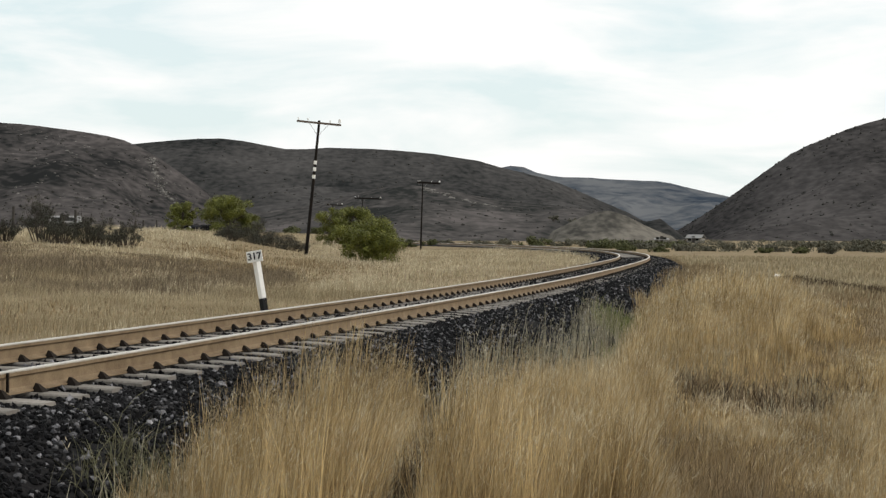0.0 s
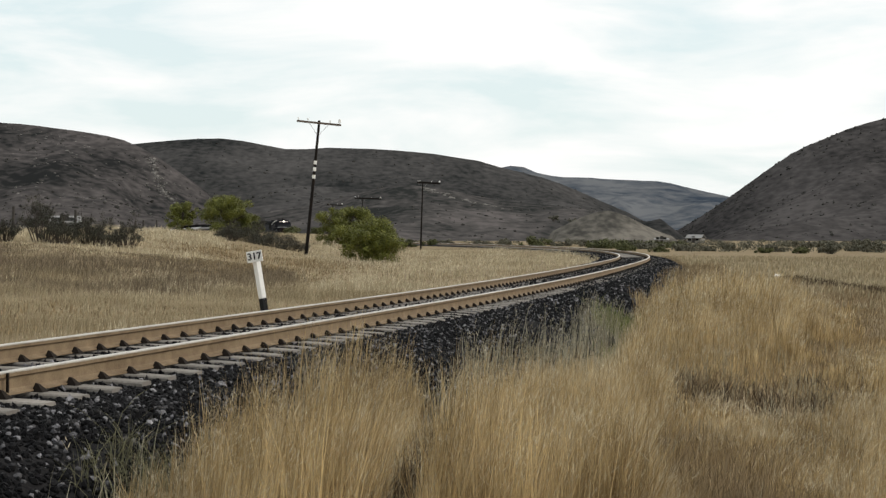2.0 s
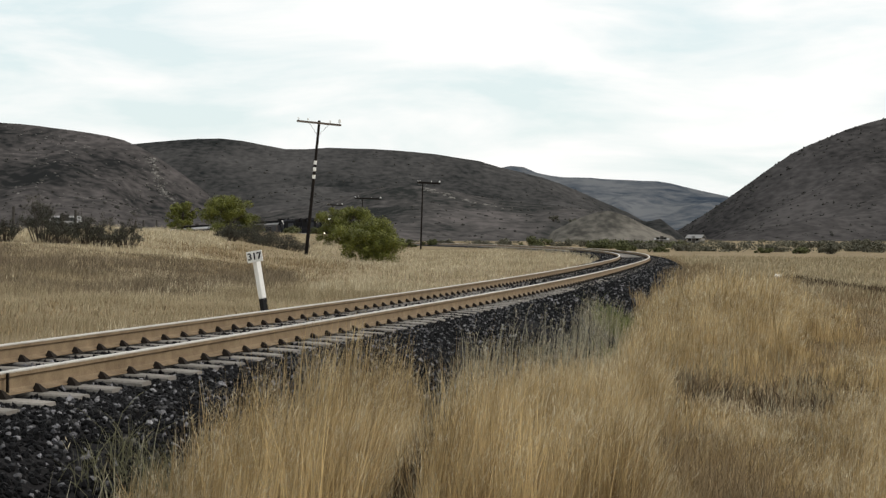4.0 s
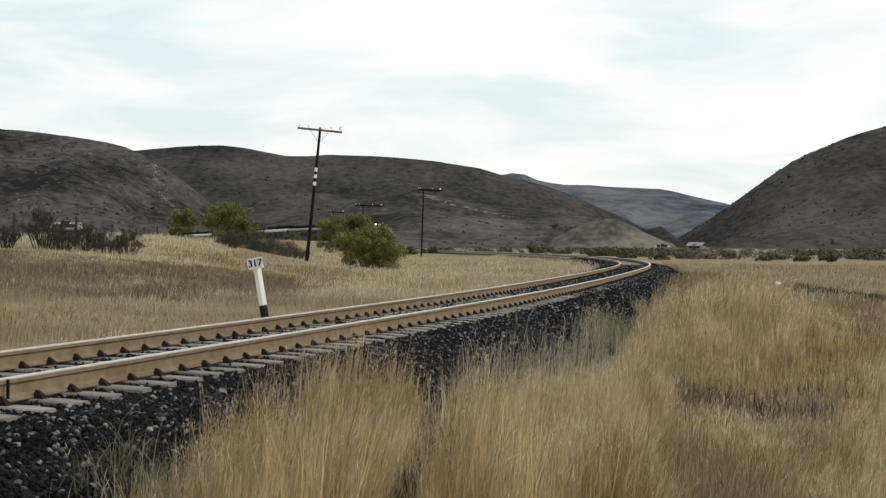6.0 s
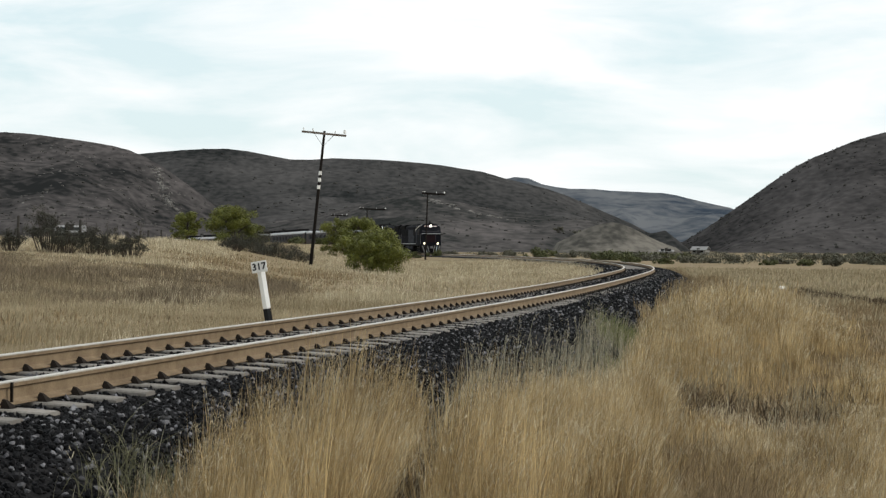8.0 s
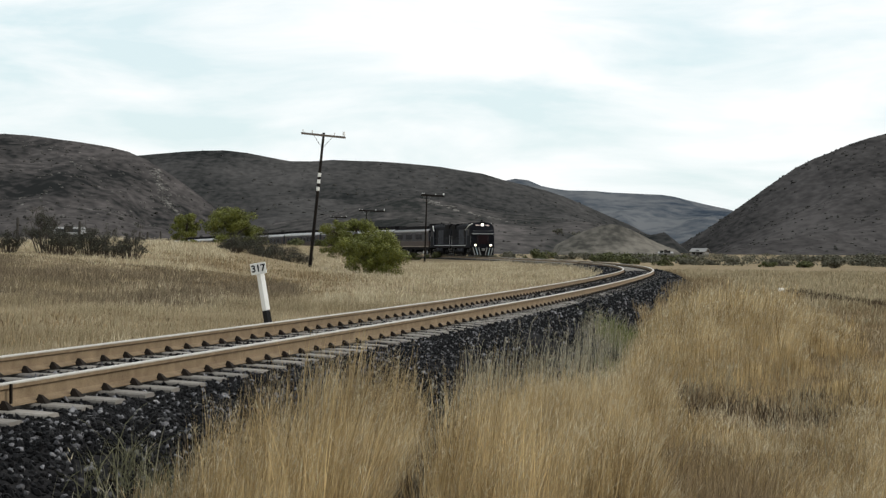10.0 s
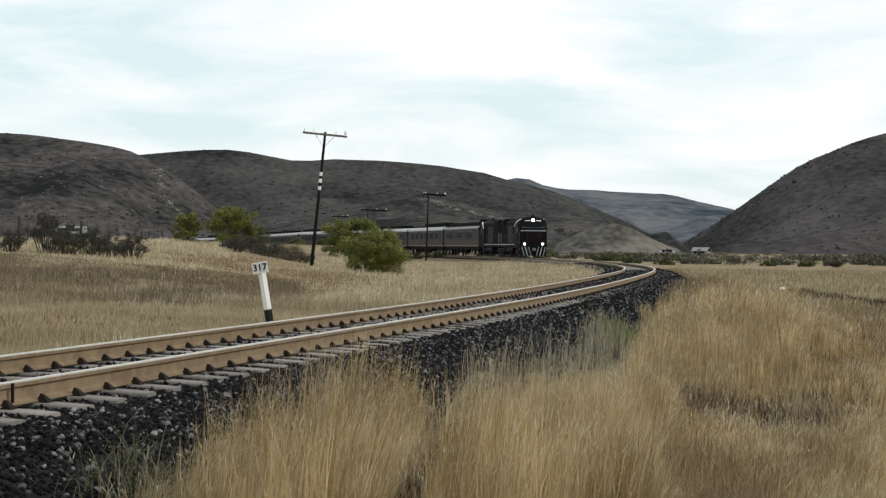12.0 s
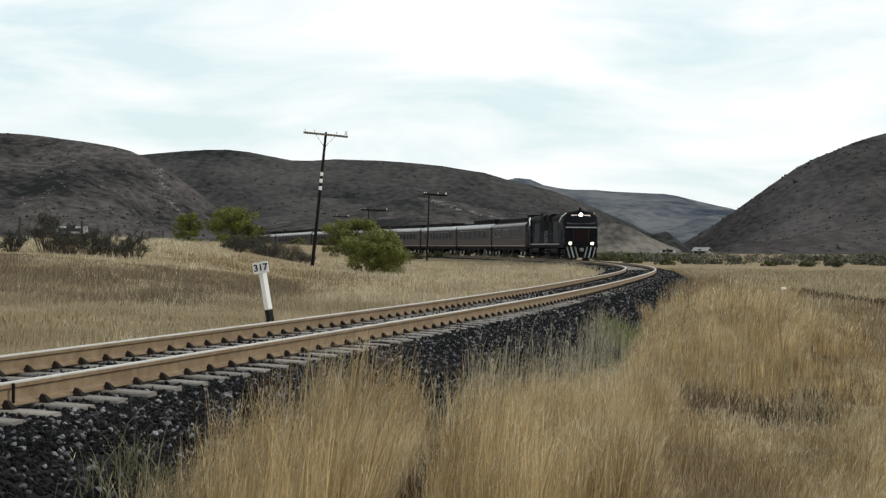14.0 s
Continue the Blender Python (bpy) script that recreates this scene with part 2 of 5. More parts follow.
def wave(x, y, scale, seed=0.0):
    """Smooth irregular field, about -1 to 1, for arrays."""
    x, y = np.asarray(x) / scale, np.asarray(y) / scale
    out = np.zeros(np.broadcast(x, y).shape)
    for i, (a, w) in enumerate(((1.0, 1.0), (1.9, 0.6), (3.7, 0.35), (7.1, 0.2))):
        q = seed * 1.7 + i * 2.4
        out = out + w * np.sin(a * (x * math.cos(q) + y * math.sin(q)) * 2.1 + q * 3.1) * np.cos(a * (y * math.cos(q * 1.3) - x * math.sin(q * 1.3)) * 1.8 + q)
    return out / 1.6


# ---------------------------------------------------------------- the line of the track
# Distance along the track s, and the curvature there (1/m, to the left).
BENDS_S = (0, 30, 60, 90, 120, 160, 220, 300, 420, 900)
BENDS_K = (-0.0001, 0.0016, 0.0003, 0.0027, 0.0021, 0.00155, 0.00147, 0.00143, 0.0010, 0.0006)
GAUGE = 1.50          # between the middles of the rail heads
CANT = 0.008
S0, DS = -40.0, 0.5
TS = np.arange(S0, 900, DS)
_k = np.interp(TS, BENDS_S, BENDS_K) * (TS > 0)
_i0 = int(-S0 / DS)
TPSI = -np.concatenate([[0], np.cumsum((_k[1:] + _k[:-1]) / 2 * DS)])
TPSI += 0.19456 - TPSI[_i0]
TX = np.concatenate([[0], np.cumsum((np.sin(TPSI)[1:] + np.sin(TPSI)[:-1]) / 2 * DS)])
TY = np.concatenate([[0], np.cumsum((np.cos(TPSI)[1:] + np.cos(TPSI)[:-1]) / 2 * DS)])
TX += -4.49126 - TX[_i0]
TY += 11.0 - TY[_i0]
TZ = np.interp(TS, (60, 300, 350, 430, 520, 900), (0.0, 0.07, 0.0, -1.0, -2.8, -4.0))


def on_track(s, side=0.0, up=0.0):
    """A point at s along the track, side metres to the right of its middle, up over the rails."""
    x, y, z, psi = (np.interp(s, TS, a) for a in (TX, TY, TZ, TPSI))
    return np.stack([x + side * np.cos(psi), y - side * np.sin(psi), z + up + 0 * x], -1)


def track_distance(x, y):
    """Distance to the track's middle (right positive), and s there, for arrays."""
    x, y = np.asarray(x, float).ravel(), np.asarray(y, float).ravel()
    d, s = np.full(x.shape, 1e9), np.zeros(x.shape)
    px, py, ps, pp = TX[::6], TY[::6], TS[::6], TPSI[::6]
    for a in range(0, len(x), 20000):
        b = slice(a, a + 20000)
        q = (x[b, None] - px) ** 2 + (y[b, None] - py) ** 2
        i = q.argmin(1)
        dx, dy = x[b] - px[i], y[b] - py[i]
        s[b] = ps[i] + dx * np.sin(pp[i]) + dy * np.cos(pp[i])
        side = dx * np.cos(pp[i]) - dy * np.sin(pp[i])
        d[b] = np.sign(side) * np.sqrt(q[np.arange(len(i)), i])
        near = np.abs(d[b]) < 12
        d[b] = np.where(near, side, d[b])
    return d, s


def ground_z(x, y):
    x, y = np.asarray(x, float), np.asarray(y, float)
    shape = x.shape
    x, y = x.ravel(), y.ravel()
    d, s = track_distance(x, y)
    right = -0.85 + 0.22 * np.exp(-(x ** 2 + y ** 2) / 30) + 0.05 * wave(x, y, 9.0)
    rise = smooth01((-x - 3.0) / 15.0) * smooth01((y - 18) / 105.0)
    left = -0.55 + 1.75 * rise + 0.07 * wave(x, y, 11.0, 3.0)
    z = np.where(d > 0, right, left)
    far = smooth01((y - 420) / 300)
    z = z * (1 - far) + far * -0.6
    track_z = np.interp(s, TS, TZ) - np.where(d > 0, 1.05, 0.80 - 0.42 * smooth01((s - 55) / 40))
    near = smooth01((np.abs(d) - np.where(d > 0, 2.6, 2.0)) / 3.0)
    return (track_z * (1 - near) + z * near).reshape(shape)


# ---------------------------------------------------------------- ground
def build_ground():
    def axis(lo, hi, mid, fine, growth):
        out, step, v = [mid], fine, mid
        while v < hi:
            v += step
            step *= growth
            out.append(v)
        step, v = fine, mid
        while v > lo:
            v -= step
            step *= growth
            out.insert(0, v)
        return np.array(out)
    xs, ys = axis(-4500, 4500, 1.0, 0.45, 1.032), axis(-600, 4800, 24, 0.5, 1.022)
    gx, gy = np.meshgrid(xs, ys)
    v = np.stack([gx, gy, ground_z(gx, gy)], -1).reshape(-1, 3)
    n, m = len(xs), len(ys)
    i = (np.arange(m - 1)[:, None] * n + np.arange(n - 1)).ravel()
    ob = bulk_object("ground", v, np.stack([i, i + 1, i + n + 1, i + n], -1), M_SOIL, smooth=True)
    tagged(ob, "dry straw-coloured earth of the open valley floor", "ground", kind="structure")


build_ground()


# ---------------------------------------------------------------- hills
def build_hill(name, label, mat, knots, foot_y, crest_y, back_y, rough, seed, step=16.0, base=-2.0, mouth=None):
    """A ridge across the valley: knots of (x, crest height) at the distance crest_y; foot_y may lean as (at first x, at last x)."""
    kx, kz = zip(*knots)
    xs = np.arange(kx[0], kx[-1] + 1, step)
    ts = np.concatenate([np.linspace(0, 1, 46), np.linspace(1.06, 2, 10)])
    gx, gt = np.meshgrid(xs, ts)
    # soften the polygon of knots
    fine = np.interp(np.arange(kx[0] - 100, kx[-1] + 100, 4.0), kx, kz)
    half = 4 if step > 5 else 1
    fine = np.convolve(np.pad(fine, half, mode="edge"), np.ones(2 * half + 1) / (2 * half + 1), "valid")
    crest = np.interp(xs, np.arange(kx[0] - 100, kx[-1] + 100, 4.0), fine)[None, :]
    u = (gx - kx[0]) / (kx[-1] - kx[0])
    fy = foot_y[0] + (foot_y[1] - foot_y[0]) * u
    gy = np.where(gt <= 1, fy + (crest_y - fy) * gt, crest_y + (back_y - crest_y) * (gt - 1))
    prof = np.where(gt <= 1, gt ** 1.25 * (1.0 - 0.12 * np.sin(gt * math.pi)), 1 - smooth01(gt - 1))
    gully = (np.abs(wave(gx + 60 * wave(gx, gy, 260, seed), gy * 0.25, 95, seed)) - 0.45) * np.sin(np.clip(gt, 0, 1) * math.pi) ** 0.8 * smooth01(gt * 3.5)
    bumps = wave(gx, gy, 45, seed + 2) * 0.5 + wave(gx, gy, 18, seed + 4) * 0.22
    z = base + (crest - base) * prof + rough * gully + rough * 0.14 * bumps * smooth01(gt * 3)
    fade = min(60.0, 0.1 * (kx[-1] - kx[0]))
    edge = smooth01((gx - kx[0]) / fade) * smooth01((kx[-1] - gx) / fade)
    z = base - 6 + (z - base + 6) * edge
    if mouth:                                        # the valley's mouth cuts the end of the hill away
        z = z - 0.5 * np.clip(gx - mouth * gy, 0, None)
    v = np.stack([gx, gy, z], -1).reshape(-1, 3)
    n, m = len(xs), len(ts)
    i = (np.arange(m - 1)[:, None] * n + np.arange(n - 1)).ravel()
    return tagged(bulk_object(name, v, np.stack([i, i + 1, i + n + 1, i + n], -1), mat, smooth=True), label, "hill", kind="structure")


def ridge(dist, knots):
    """Directions across the view and up, as tangents in thousandths, set at a distance."""
    return [(dist * a / 1000, 0.97 + dist * b / 1000) for a, b in knots]


build_hill("hill_ridge", "long dark scrub-covered ridge behind the plain", M_HILL,
           ridge(1500, [(-420, 36), (-300, 38), (-222, 40), (-200, 41), (-165, 44.5), (-147, 46.0), (-117, 49), (-95, 47), (-79, 42.5),
                        (-60, 44.5), (-35, 43.5), (5, 40), (22, 37), (34, 32.5), (48, 31), (62, 25), (75, 20), (90, 13), (104, 7), (120, 1), (135, -1)]),
           (620, 1000), 1500, 2300, 17.0, 1.0, mouth=0.108)
build_hill("hill_spur", "brown scrubby spur with pale rocks before the ridge", M_PATCH,
           ridge(1150, [(-420, 60), (-320, 60), (-222, 55.8), (-205, 54.9), (-190, 52.7), (-165, 49.0), (-150, 45.2), (-142, 39), (-132, 32), (-124, 25), (-114, 17), (-102, 9), (-88, 3), (-70, -2)]),
           (600, 640), 1150, 1480, 13.0, 21.0, step=10.0)
build_hill("eroded_bank", "pale eroded bank at the foot of the hills", M_BANK,
           ridge(660, [(46, -2), (56, 3), (64, 8), (73, 11.5), (82, 14.5), (88, 12.5), (95, 8.5), (103, 4.5), (112, 0.5), (124, -2)]),
           (600, 600), 660, 720, 2.0, 31.0, step=3.0)
build_hill("foothill", "low stony foothill in front of the ridge", M_HILL_FOOT,
           ridge(950, [(-300, 3), (-180, 6), (-100, 10), (-60, 16), (-35, 24), (-12, 27), (10, 21), (30, 18), (55, 16), (75, 14), (90, 11), (104, 5.5), (118, 0), (130, -2)]),
           (560, 640), 950, 1350, 6.0, 5.0, step=10.0, mouth=0.104)
build_hill("far_hill", "far hill range closing the valley, pale blue haze painted into its colour", M_HILL_FAR,
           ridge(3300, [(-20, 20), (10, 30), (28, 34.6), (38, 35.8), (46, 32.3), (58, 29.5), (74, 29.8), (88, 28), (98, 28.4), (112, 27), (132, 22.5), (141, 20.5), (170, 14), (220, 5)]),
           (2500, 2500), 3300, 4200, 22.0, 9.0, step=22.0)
build_hill("hill_shoulder", "steep dark scrub-covered hillside across the valley", M_SHOULDER_LIT,
           ridge(1300, [(62, -6), (85, -5), (104, -3), (112, 0), (121, 4), (131, 12), (139, 18.5), (148, 24), (159, 31), (167, 38), (174, 42.5), (184, 47), (196, 53), (209, 57), (221, 60.5), (260, 66), (330, 74), (420, 70)]),
           (700, 640), 1300, 1420, 15.0, 13.0, step=12.0)


# ---------------------------------------------------------------- the railway
SPACING = 0.65
M_STONE_ONE = material("single_ballast_stone", (0.006, 0.006, 0.007), (0.036, 0.035, 0.034), 9.0, 0.6, fine=70.0, rand=0.8, bump=0.3, spec=0.05)


def build_track():
    track = new("railway_track")
    tagged(track, "single railway track on concrete sleepers, curving across the plain", "railway track", kind="structure")
    s = np.concatenate([np.arange(-30, 140, 1.0), np.arange(140, 780, 2.5)])
    # outline of a rail, from the foot up, with rounded head
    web = [(-0.070, -0.165), (0.070, -0.165), (0.070, -0.154), (0.022, -0.140), (0.010, -0.128), (0.009, -0.050), (0.034, -0.040),
           (0.036, -0.012), (-0.036, -0.012), (-0.034, -0.040), (-0.009, -0.050), (-0.010, -0.128), (-0.022, -0.140), (-0.070, -0.154)]
    head = [(-0.0362, -0.014), (0.0362, -0.014), (0.0355, -0.006), (0.027, -0.0005), (0.0, 0.0008), (-0.027, -0.0005), (-0.0355, -0.006)]
    for side in (-1, 1):
        lift = CANT / 2 * side
        names = []
        for outline, mat, nm in ((web, M_RUST, "rail"), (head, M_RAILTOP, "running_surface")):
            k = len(outline)
            rings = np.stack([on_track(s, side * GAUGE / 2 + a, b + lift) for a, b in outline], 1)
            i = (np.arange(len(s) - 1)[:, None] * k + np.arange(k))
            j = (np.arange(len(s) - 1)[:, None] * k + (np.arange(k) + 1) % k)
            faces = np.stack([i, j, j + k, i + k], -1).reshape(-1, 4)
            ob = bulk_object(nm, rings.reshape(-1, 3), faces, mat, names[0] if names else track)
            names.append(ob)
        names[0]["label"] = "rust-brown steel rail"
        names[1]["label"] = "bright worn top of the rail"
    # sleepers
    def sleeper_mesh():
        bm = bmesh.new()
        secs = []
        for x, w, top in ((-1.19, 0.22, -0.192), (-1.0, 0.24, -0.180), (-0.75, 0.25, -0.168), (-0.5, 0.24, -0.175), (0, 0.20, -0.188),
                          (0.5, 0.24, -0.175), (0.75, 0.25, -0.168), (1.0, 0.24, -0.180), (1.19, 0.22, -0.192)):
            h = w / 2
            secs.append([(x, -h - 0.025, -0.36), (x, h + 0.025, -0.36), (x, h, top - 0.012), (x, h - 0.015, top), (x, -h + 0.015, top), (x, -h, top - 0.012)])
        loft(bm, secs)
        me = bpy.data.meshes.new("sleeper")
        bm.to_mesh(me)
        bm.free()
        me.materials.append(M_SLEEPER)
        return me
    me = sleeper_mesh()
    sl = np.arange(-6, 760, SPACING) + 0.05
    rnd = random.Random(3)
    base_v = np.array([v.co[:] for v in me.vertices])
    base_f = [list(p.vertices) for p in me.polygons]
    far_v, far_f, count = [], [], 0
    for q in sl:
        p, psi = on_track(q), float(np.interp(q, TS, TPSI))
        m = Matrix.Translation(p) @ Matrix.Rotation(-psi + rnd.uniform(-0.012, 0.012), 4, "Z") @ pose(0, rnd.uniform(-0.02, 0.02), rnd.uniform(-0.008, 0.004), 0, -math.degrees(CANT / GAUGE))
        if -6 < q < 180:
            ob = new("sleeper", me)
            ob.parent, ob.matrix_basis = track, m
        else:
            a = np.array(m)
            far_v.append(base_v @ a[:3, :3].T + a[:3, 3])
            far_f += [[i + count for i in f] for f in base_f]
            count += len(base_v)
    tagged(mesh_object("far_sleepers", np.concatenate(far_v), far_f, M_SLEEPER, track), kind="stuff")
    # spring clips: a dark wedge on each side of both rails
    wv = np.array([(-0.062, 0.0, -0.17), (0.062, 0.0, -0.17), (0.062, 0.09, -0.17), (-0.062, 0.09, -0.17), (-0.010, 0.010, -0.106), (0.010, 0.010, -0.106),
                   (0.014, 0.034, -0.112), (-0.014, 0.034, -0.112)])
    wf = np.array([(0, 1, 5, 4), (1, 2, 6, 5), (2, 3, 7, 6), (3, 0, 4, 7), (4, 5, 6, 7)])
    clip = bpy.data.meshes.new("spring_clip")
    clip.from_pydata([tuple(v) for v in wv], [], [tuple(f) for f in wf])
    clip.materials.append(M_CLIP)
    vs, fs, count = [], [], 0
    for q in sl:
        if q > 150:
            break
        psi = float(np.interp(q, TS, TPSI))
        for side in (-1, 1):
            for out in (-1, 1):
                m = Matrix.Translation(on_track(q, side * GAUGE / 2 + out * 0.055)) @ Matrix.Rotation(-psi - out * math.pi / 2, 4, "Z")
                if 2 < q < 52:
                    ob = new("spring_clip", clip)
                    ob.parent, ob.matrix_basis = track, m
                else:
                    a = np.array(m)
                    vs.append(wv @ a[:3, :3].T + a[:3, 3])
                    fs.append(wf + count)
                    count += 8
    tagged(bulk_object("rail_clips", np.concatenate(vs), np.concatenate(fs), M_CLIP, track), "small black spring clips holding the rails", kind="stuff")
    # joint: two fishplates with bolts at one rail end
    for side in (1,):
        p, psi = on_track(3.35, side * GAUGE / 2), float(np.interp(3.35, TS, TPSI))
        m = Matrix.Translation(p) @ Matrix.Rotation(-psi, 4, "Z")
        bm = bmesh.new()
        add_box(bm, 0.0345, 0.05, -0.012, 0.012, -0.155, -0.004, 0.0, m)
        part("rail_joint", bm, M_CLIP, track, "black gap of a rail joint")
    return track


build_track()


BED = [(-3.3, -1.15), (-2.0, -0.32), (-1.7, -0.245), (1.7, -0.262), (2.0, -0.34), (3.75, -1.30)]


def surface_z(x, y):
    """The ground, or the ballast where it lies higher."""
    d, s = track_distance(x, y)
    bed = np.interp(d, [p[0] for p in BED], [p[1] for p in BED]) + np.interp(s, TS, TZ)
    return np.maximum(ground_z(x, y), np.where(np.abs(d) < 3.7, bed, -9.0))


def build_ballast():
    s = np.concatenate([np.arange(-40, 140, 1.0), np.arange(140, 820, 3.0)])
    prof = [(-3.3, -1.15), (-2.0, -0.32), (-1.7, -0.245), (-1.25, -0.224), (-1.0, -0.208), (-0.84, -0.192), (-0.68, -0.195), (-0.6, -0.2), (-0.45, -0.198), (0, -0.198), (0.45, -0.198), (0.6, -0.2), (0.68, -0.197), (0.84, -0.194), (1.0, -0.208), (1.12, -0.212), (1.2, -0.216), (1.3, -0.228), (1.7, -0.262), (2.0, -0.34), (3.75, -1.30)]
    k = len(prof)
    rows = []
    for a, b in prof:
        wob = 0.05 * wave(s, 0 * s + a * 3, 2.0) * (abs(a) > 1.5)
        rows.append(on_track(s, a + wob, b + wob * 0.4))
    v = np.stack(rows, 1).reshape(-1, 3)
    i = (np.arange(len(s) - 1)[:, None] * k + np.arange(k - 1)).ravel()
    bed = bulk_object("ballast", v, np.stack([i, i + k, i + k + 1, i + 1], -1), M_BALLAST, smooth=True)
    tagged(bed, "dark grey crushed-stone ballast bed under the track", "ballast", kind="structure")
    # loose stones on top of the bed
    ico = bmesh.new()
    bmesh.ops.create_icosphere(ico, subdivisions=1, radius=1.0)
    bv = np.array([q.co[:] for q in ico.verts])
    bf = np.array([[q.index for q in f.verts] for f in ico.faces])
    ico.free()
    pa, pb = zip(*prof)

    ov = np.array([(1, 0, 0), (-1, 0, 0), (0, 1, 0), (0, -1, 0), (0, 0, 1), (0, 0, -1)], float) * 1.15
    of = np.array([(0, 2, 4), (2, 1, 4), (1, 3, 4), (3, 0, 4), (2, 0, 5), (1, 2, 5), (3, 1, 5), (0, 3, 5)])

    def scatter(n, s_lo, s_hi, a_lo, a_hi, size, bv, bf):
        q = RNG.uniform(s_lo, s_hi, n)
        if a_hi < 1.3:                                   # between the sleepers only
            q = np.round((q + 5.95) / SPACING) * SPACING - 5.95 + SPACING / 2 + RNG.uniform(-0.19, 0.19, n)
        a = RNG.uniform(a_lo, a_hi, n)
        up = np.interp(a, pa, pb)
        c = on_track(q, a) + np.stack([0 * q, 0 * q, up + size * 0.25], -1)
        ax = RNG.uniform(0.55, 1.25, (n, 1, 3)) * (size * RNG.uniform(0.6, 1.35, n))[:, None, None]
        jit = RNG.uniform(0.62, 1.25, (n, len(bv), 1))
        p = bv[None] * jit * ax
        ang, tilt = RNG.uniform(0, 6.28, n)[:, None], RNG.uniform(-1, 1, n)[:, None]
        x, y, z = p[..., 0], p[..., 1] * np.cos(tilt) - p[..., 2] * np.sin(tilt), p[..., 1] * np.sin(tilt) + p[..., 2] * np.cos(tilt)
        p = np.stack([x * np.cos(ang) - y * np.sin(ang), x * np.sin(ang) + y * np.cos(ang), z], -1) + c[:, None]
        f = bf[None] + (np.arange(n) * len(bv))[:, None, None]
        return p.reshape(-1, 3), f.reshape(-1, 3)
    for n, lo, hi, a0, a1, size in ((11000, 0, 9, 1.22, 3.7, 0.022), (21000, 9, 26, 1.22, 3.7, 0.023), (18000, 26, 75, 1.22, 3.7, 0.036), (3800, 1, 34, -0.64, 0.64, 0.024), (4200, 34, 100, -0.6, 0.6, 0.036), (2300, 1, 34, 0.84, 1.2, 0.022), (5200, 34, 110, 0.84, 1.2, 0.032),
                                    (4000, 75, 120, 1.4, 3.6, 0.055), (2500, 1, 50, -2.6, -0.85, 0.036), (5000, 50, 150, -2.7, -0.85, 0.05)):
        v, f = scatter(n, lo, hi, a0, a1, size, *((bv, bf) if n == 11000 else (ov, of)))
        tagged(bulk_object("ballast_stones", v, f, M_STONE), "angular dark grey ballast stones beside the sleepers", "ballast", kind="stuff")
    shapes = []
    for k in range(12):
        me = bpy.data.meshes.new("ballast_stone")
        me.from_pydata((bv * RNG.uniform(0.75, 1.2, (len(bv), 1)) * RNG.uniform(0.5, 1.3, 3) * 0.023).tolist(), [], bf.tolist())
        me.materials.append(M_STONE_ONE)
        shapes.append(me)
    for k in range(300):
        q, a = RNG.uniform(2, 9), RNG.uniform(1.4, 3.3)
        p = on_track(q, a, float(np.interp(a, pa, pb)) + 0.022)
        ob = new("ballast_stone", shapes[k % 12])
        ob.parent = bed
        ob.matrix_basis = Matrix.Translation(p) @ Euler(RNG.uniform(0, 6.28, 3)).to_matrix().to_4x4()


build_ballast()


# ---------------------------------------------------------------- grass
def blades(points, height, width, lean, fine=True, drift=0.06, head=1.0):
    """Bent tapering blades: roots (n, 3), heights, widths; head: how much the seed head widens the top."""
    n = len(points)
    a, b = RNG.uniform(0, 2 * math.pi, n), RNG.uniform(0, 2 * math.pi, n)
    ln = np.abs(RNG.normal(0, lean, n)) * height
    lx, ly = np.cos(b) * ln + drift * height, np.sin(b) * ln
    wx, wy = np.cos(a) * width / 2, np.sin(a) * width / 2
    out = []
    for t, w in (((0.0, 1.0), (0.5, 0.8), (0.8, 0.7 * head)) if fine else ((0.0, 1.0), (0.6, 0.8 * head))):
        c = points + np.stack([lx * t * t, ly * t * t, height * t], -1)
        off = np.stack([wx * w, wy * w, 0 * wx], -1)
        out += [c - off, c + off]
    v = np.stack(out + [points + np.stack([lx * 1.1, ly * 1.1, height], -1)], 1)
    tri = np.array([(0, 1, 3), (0, 3, 2), (2, 3, 5), (2, 5, 4), (4, 5, 6)] if fine else [(0, 1, 3), (0, 3, 2), (2, 3, 4)])
    k = 7 if fine else 5
    f = tri[None] + (np.arange(n) * k)[:, None, None]
    return v.reshape(-1, 3), f.reshape(-1, 3)


def plumes(root, height, lean_x, lean_y, size, width, each):
    """Feathery heads: a few hair-thin slivers splayed from the top of each stalk."""
    n = len(root)
    tops = np.repeat(root + np.stack([lean_x, lean_y, height * 0.86], -1), each, 0)
    tops[:, 2] += RNG.uniform(-0.10, 0.04, n * each) * np.repeat(height, each)
    ln = size * RNG.uniform(0.5, 1.3, n * each)
    a, up = RNG.uniform(0, 2 * math.pi, n * each), RNG.uniform(0.35, 1.0, n * each)
    out = np.sqrt(1 - up * up) * ln
    tip = tops + np.stack([np.cos(a) * out + 0.25 * ln, np.sin(a) * out, up * ln], -1)
    b = RNG.uniform(0, 2 * math.pi, n * each)
    off = np.stack([np.cos(b), np.sin(b), 0 * b], -1) * width * 0.5
    mid = tops * 0.5 + tip * 0.5
    v = np.stack([tops, mid - off, tip, mid + off], 1).reshape(-1, 3)
    return v, np.arange(n * each * 4).reshape(-1, 4)


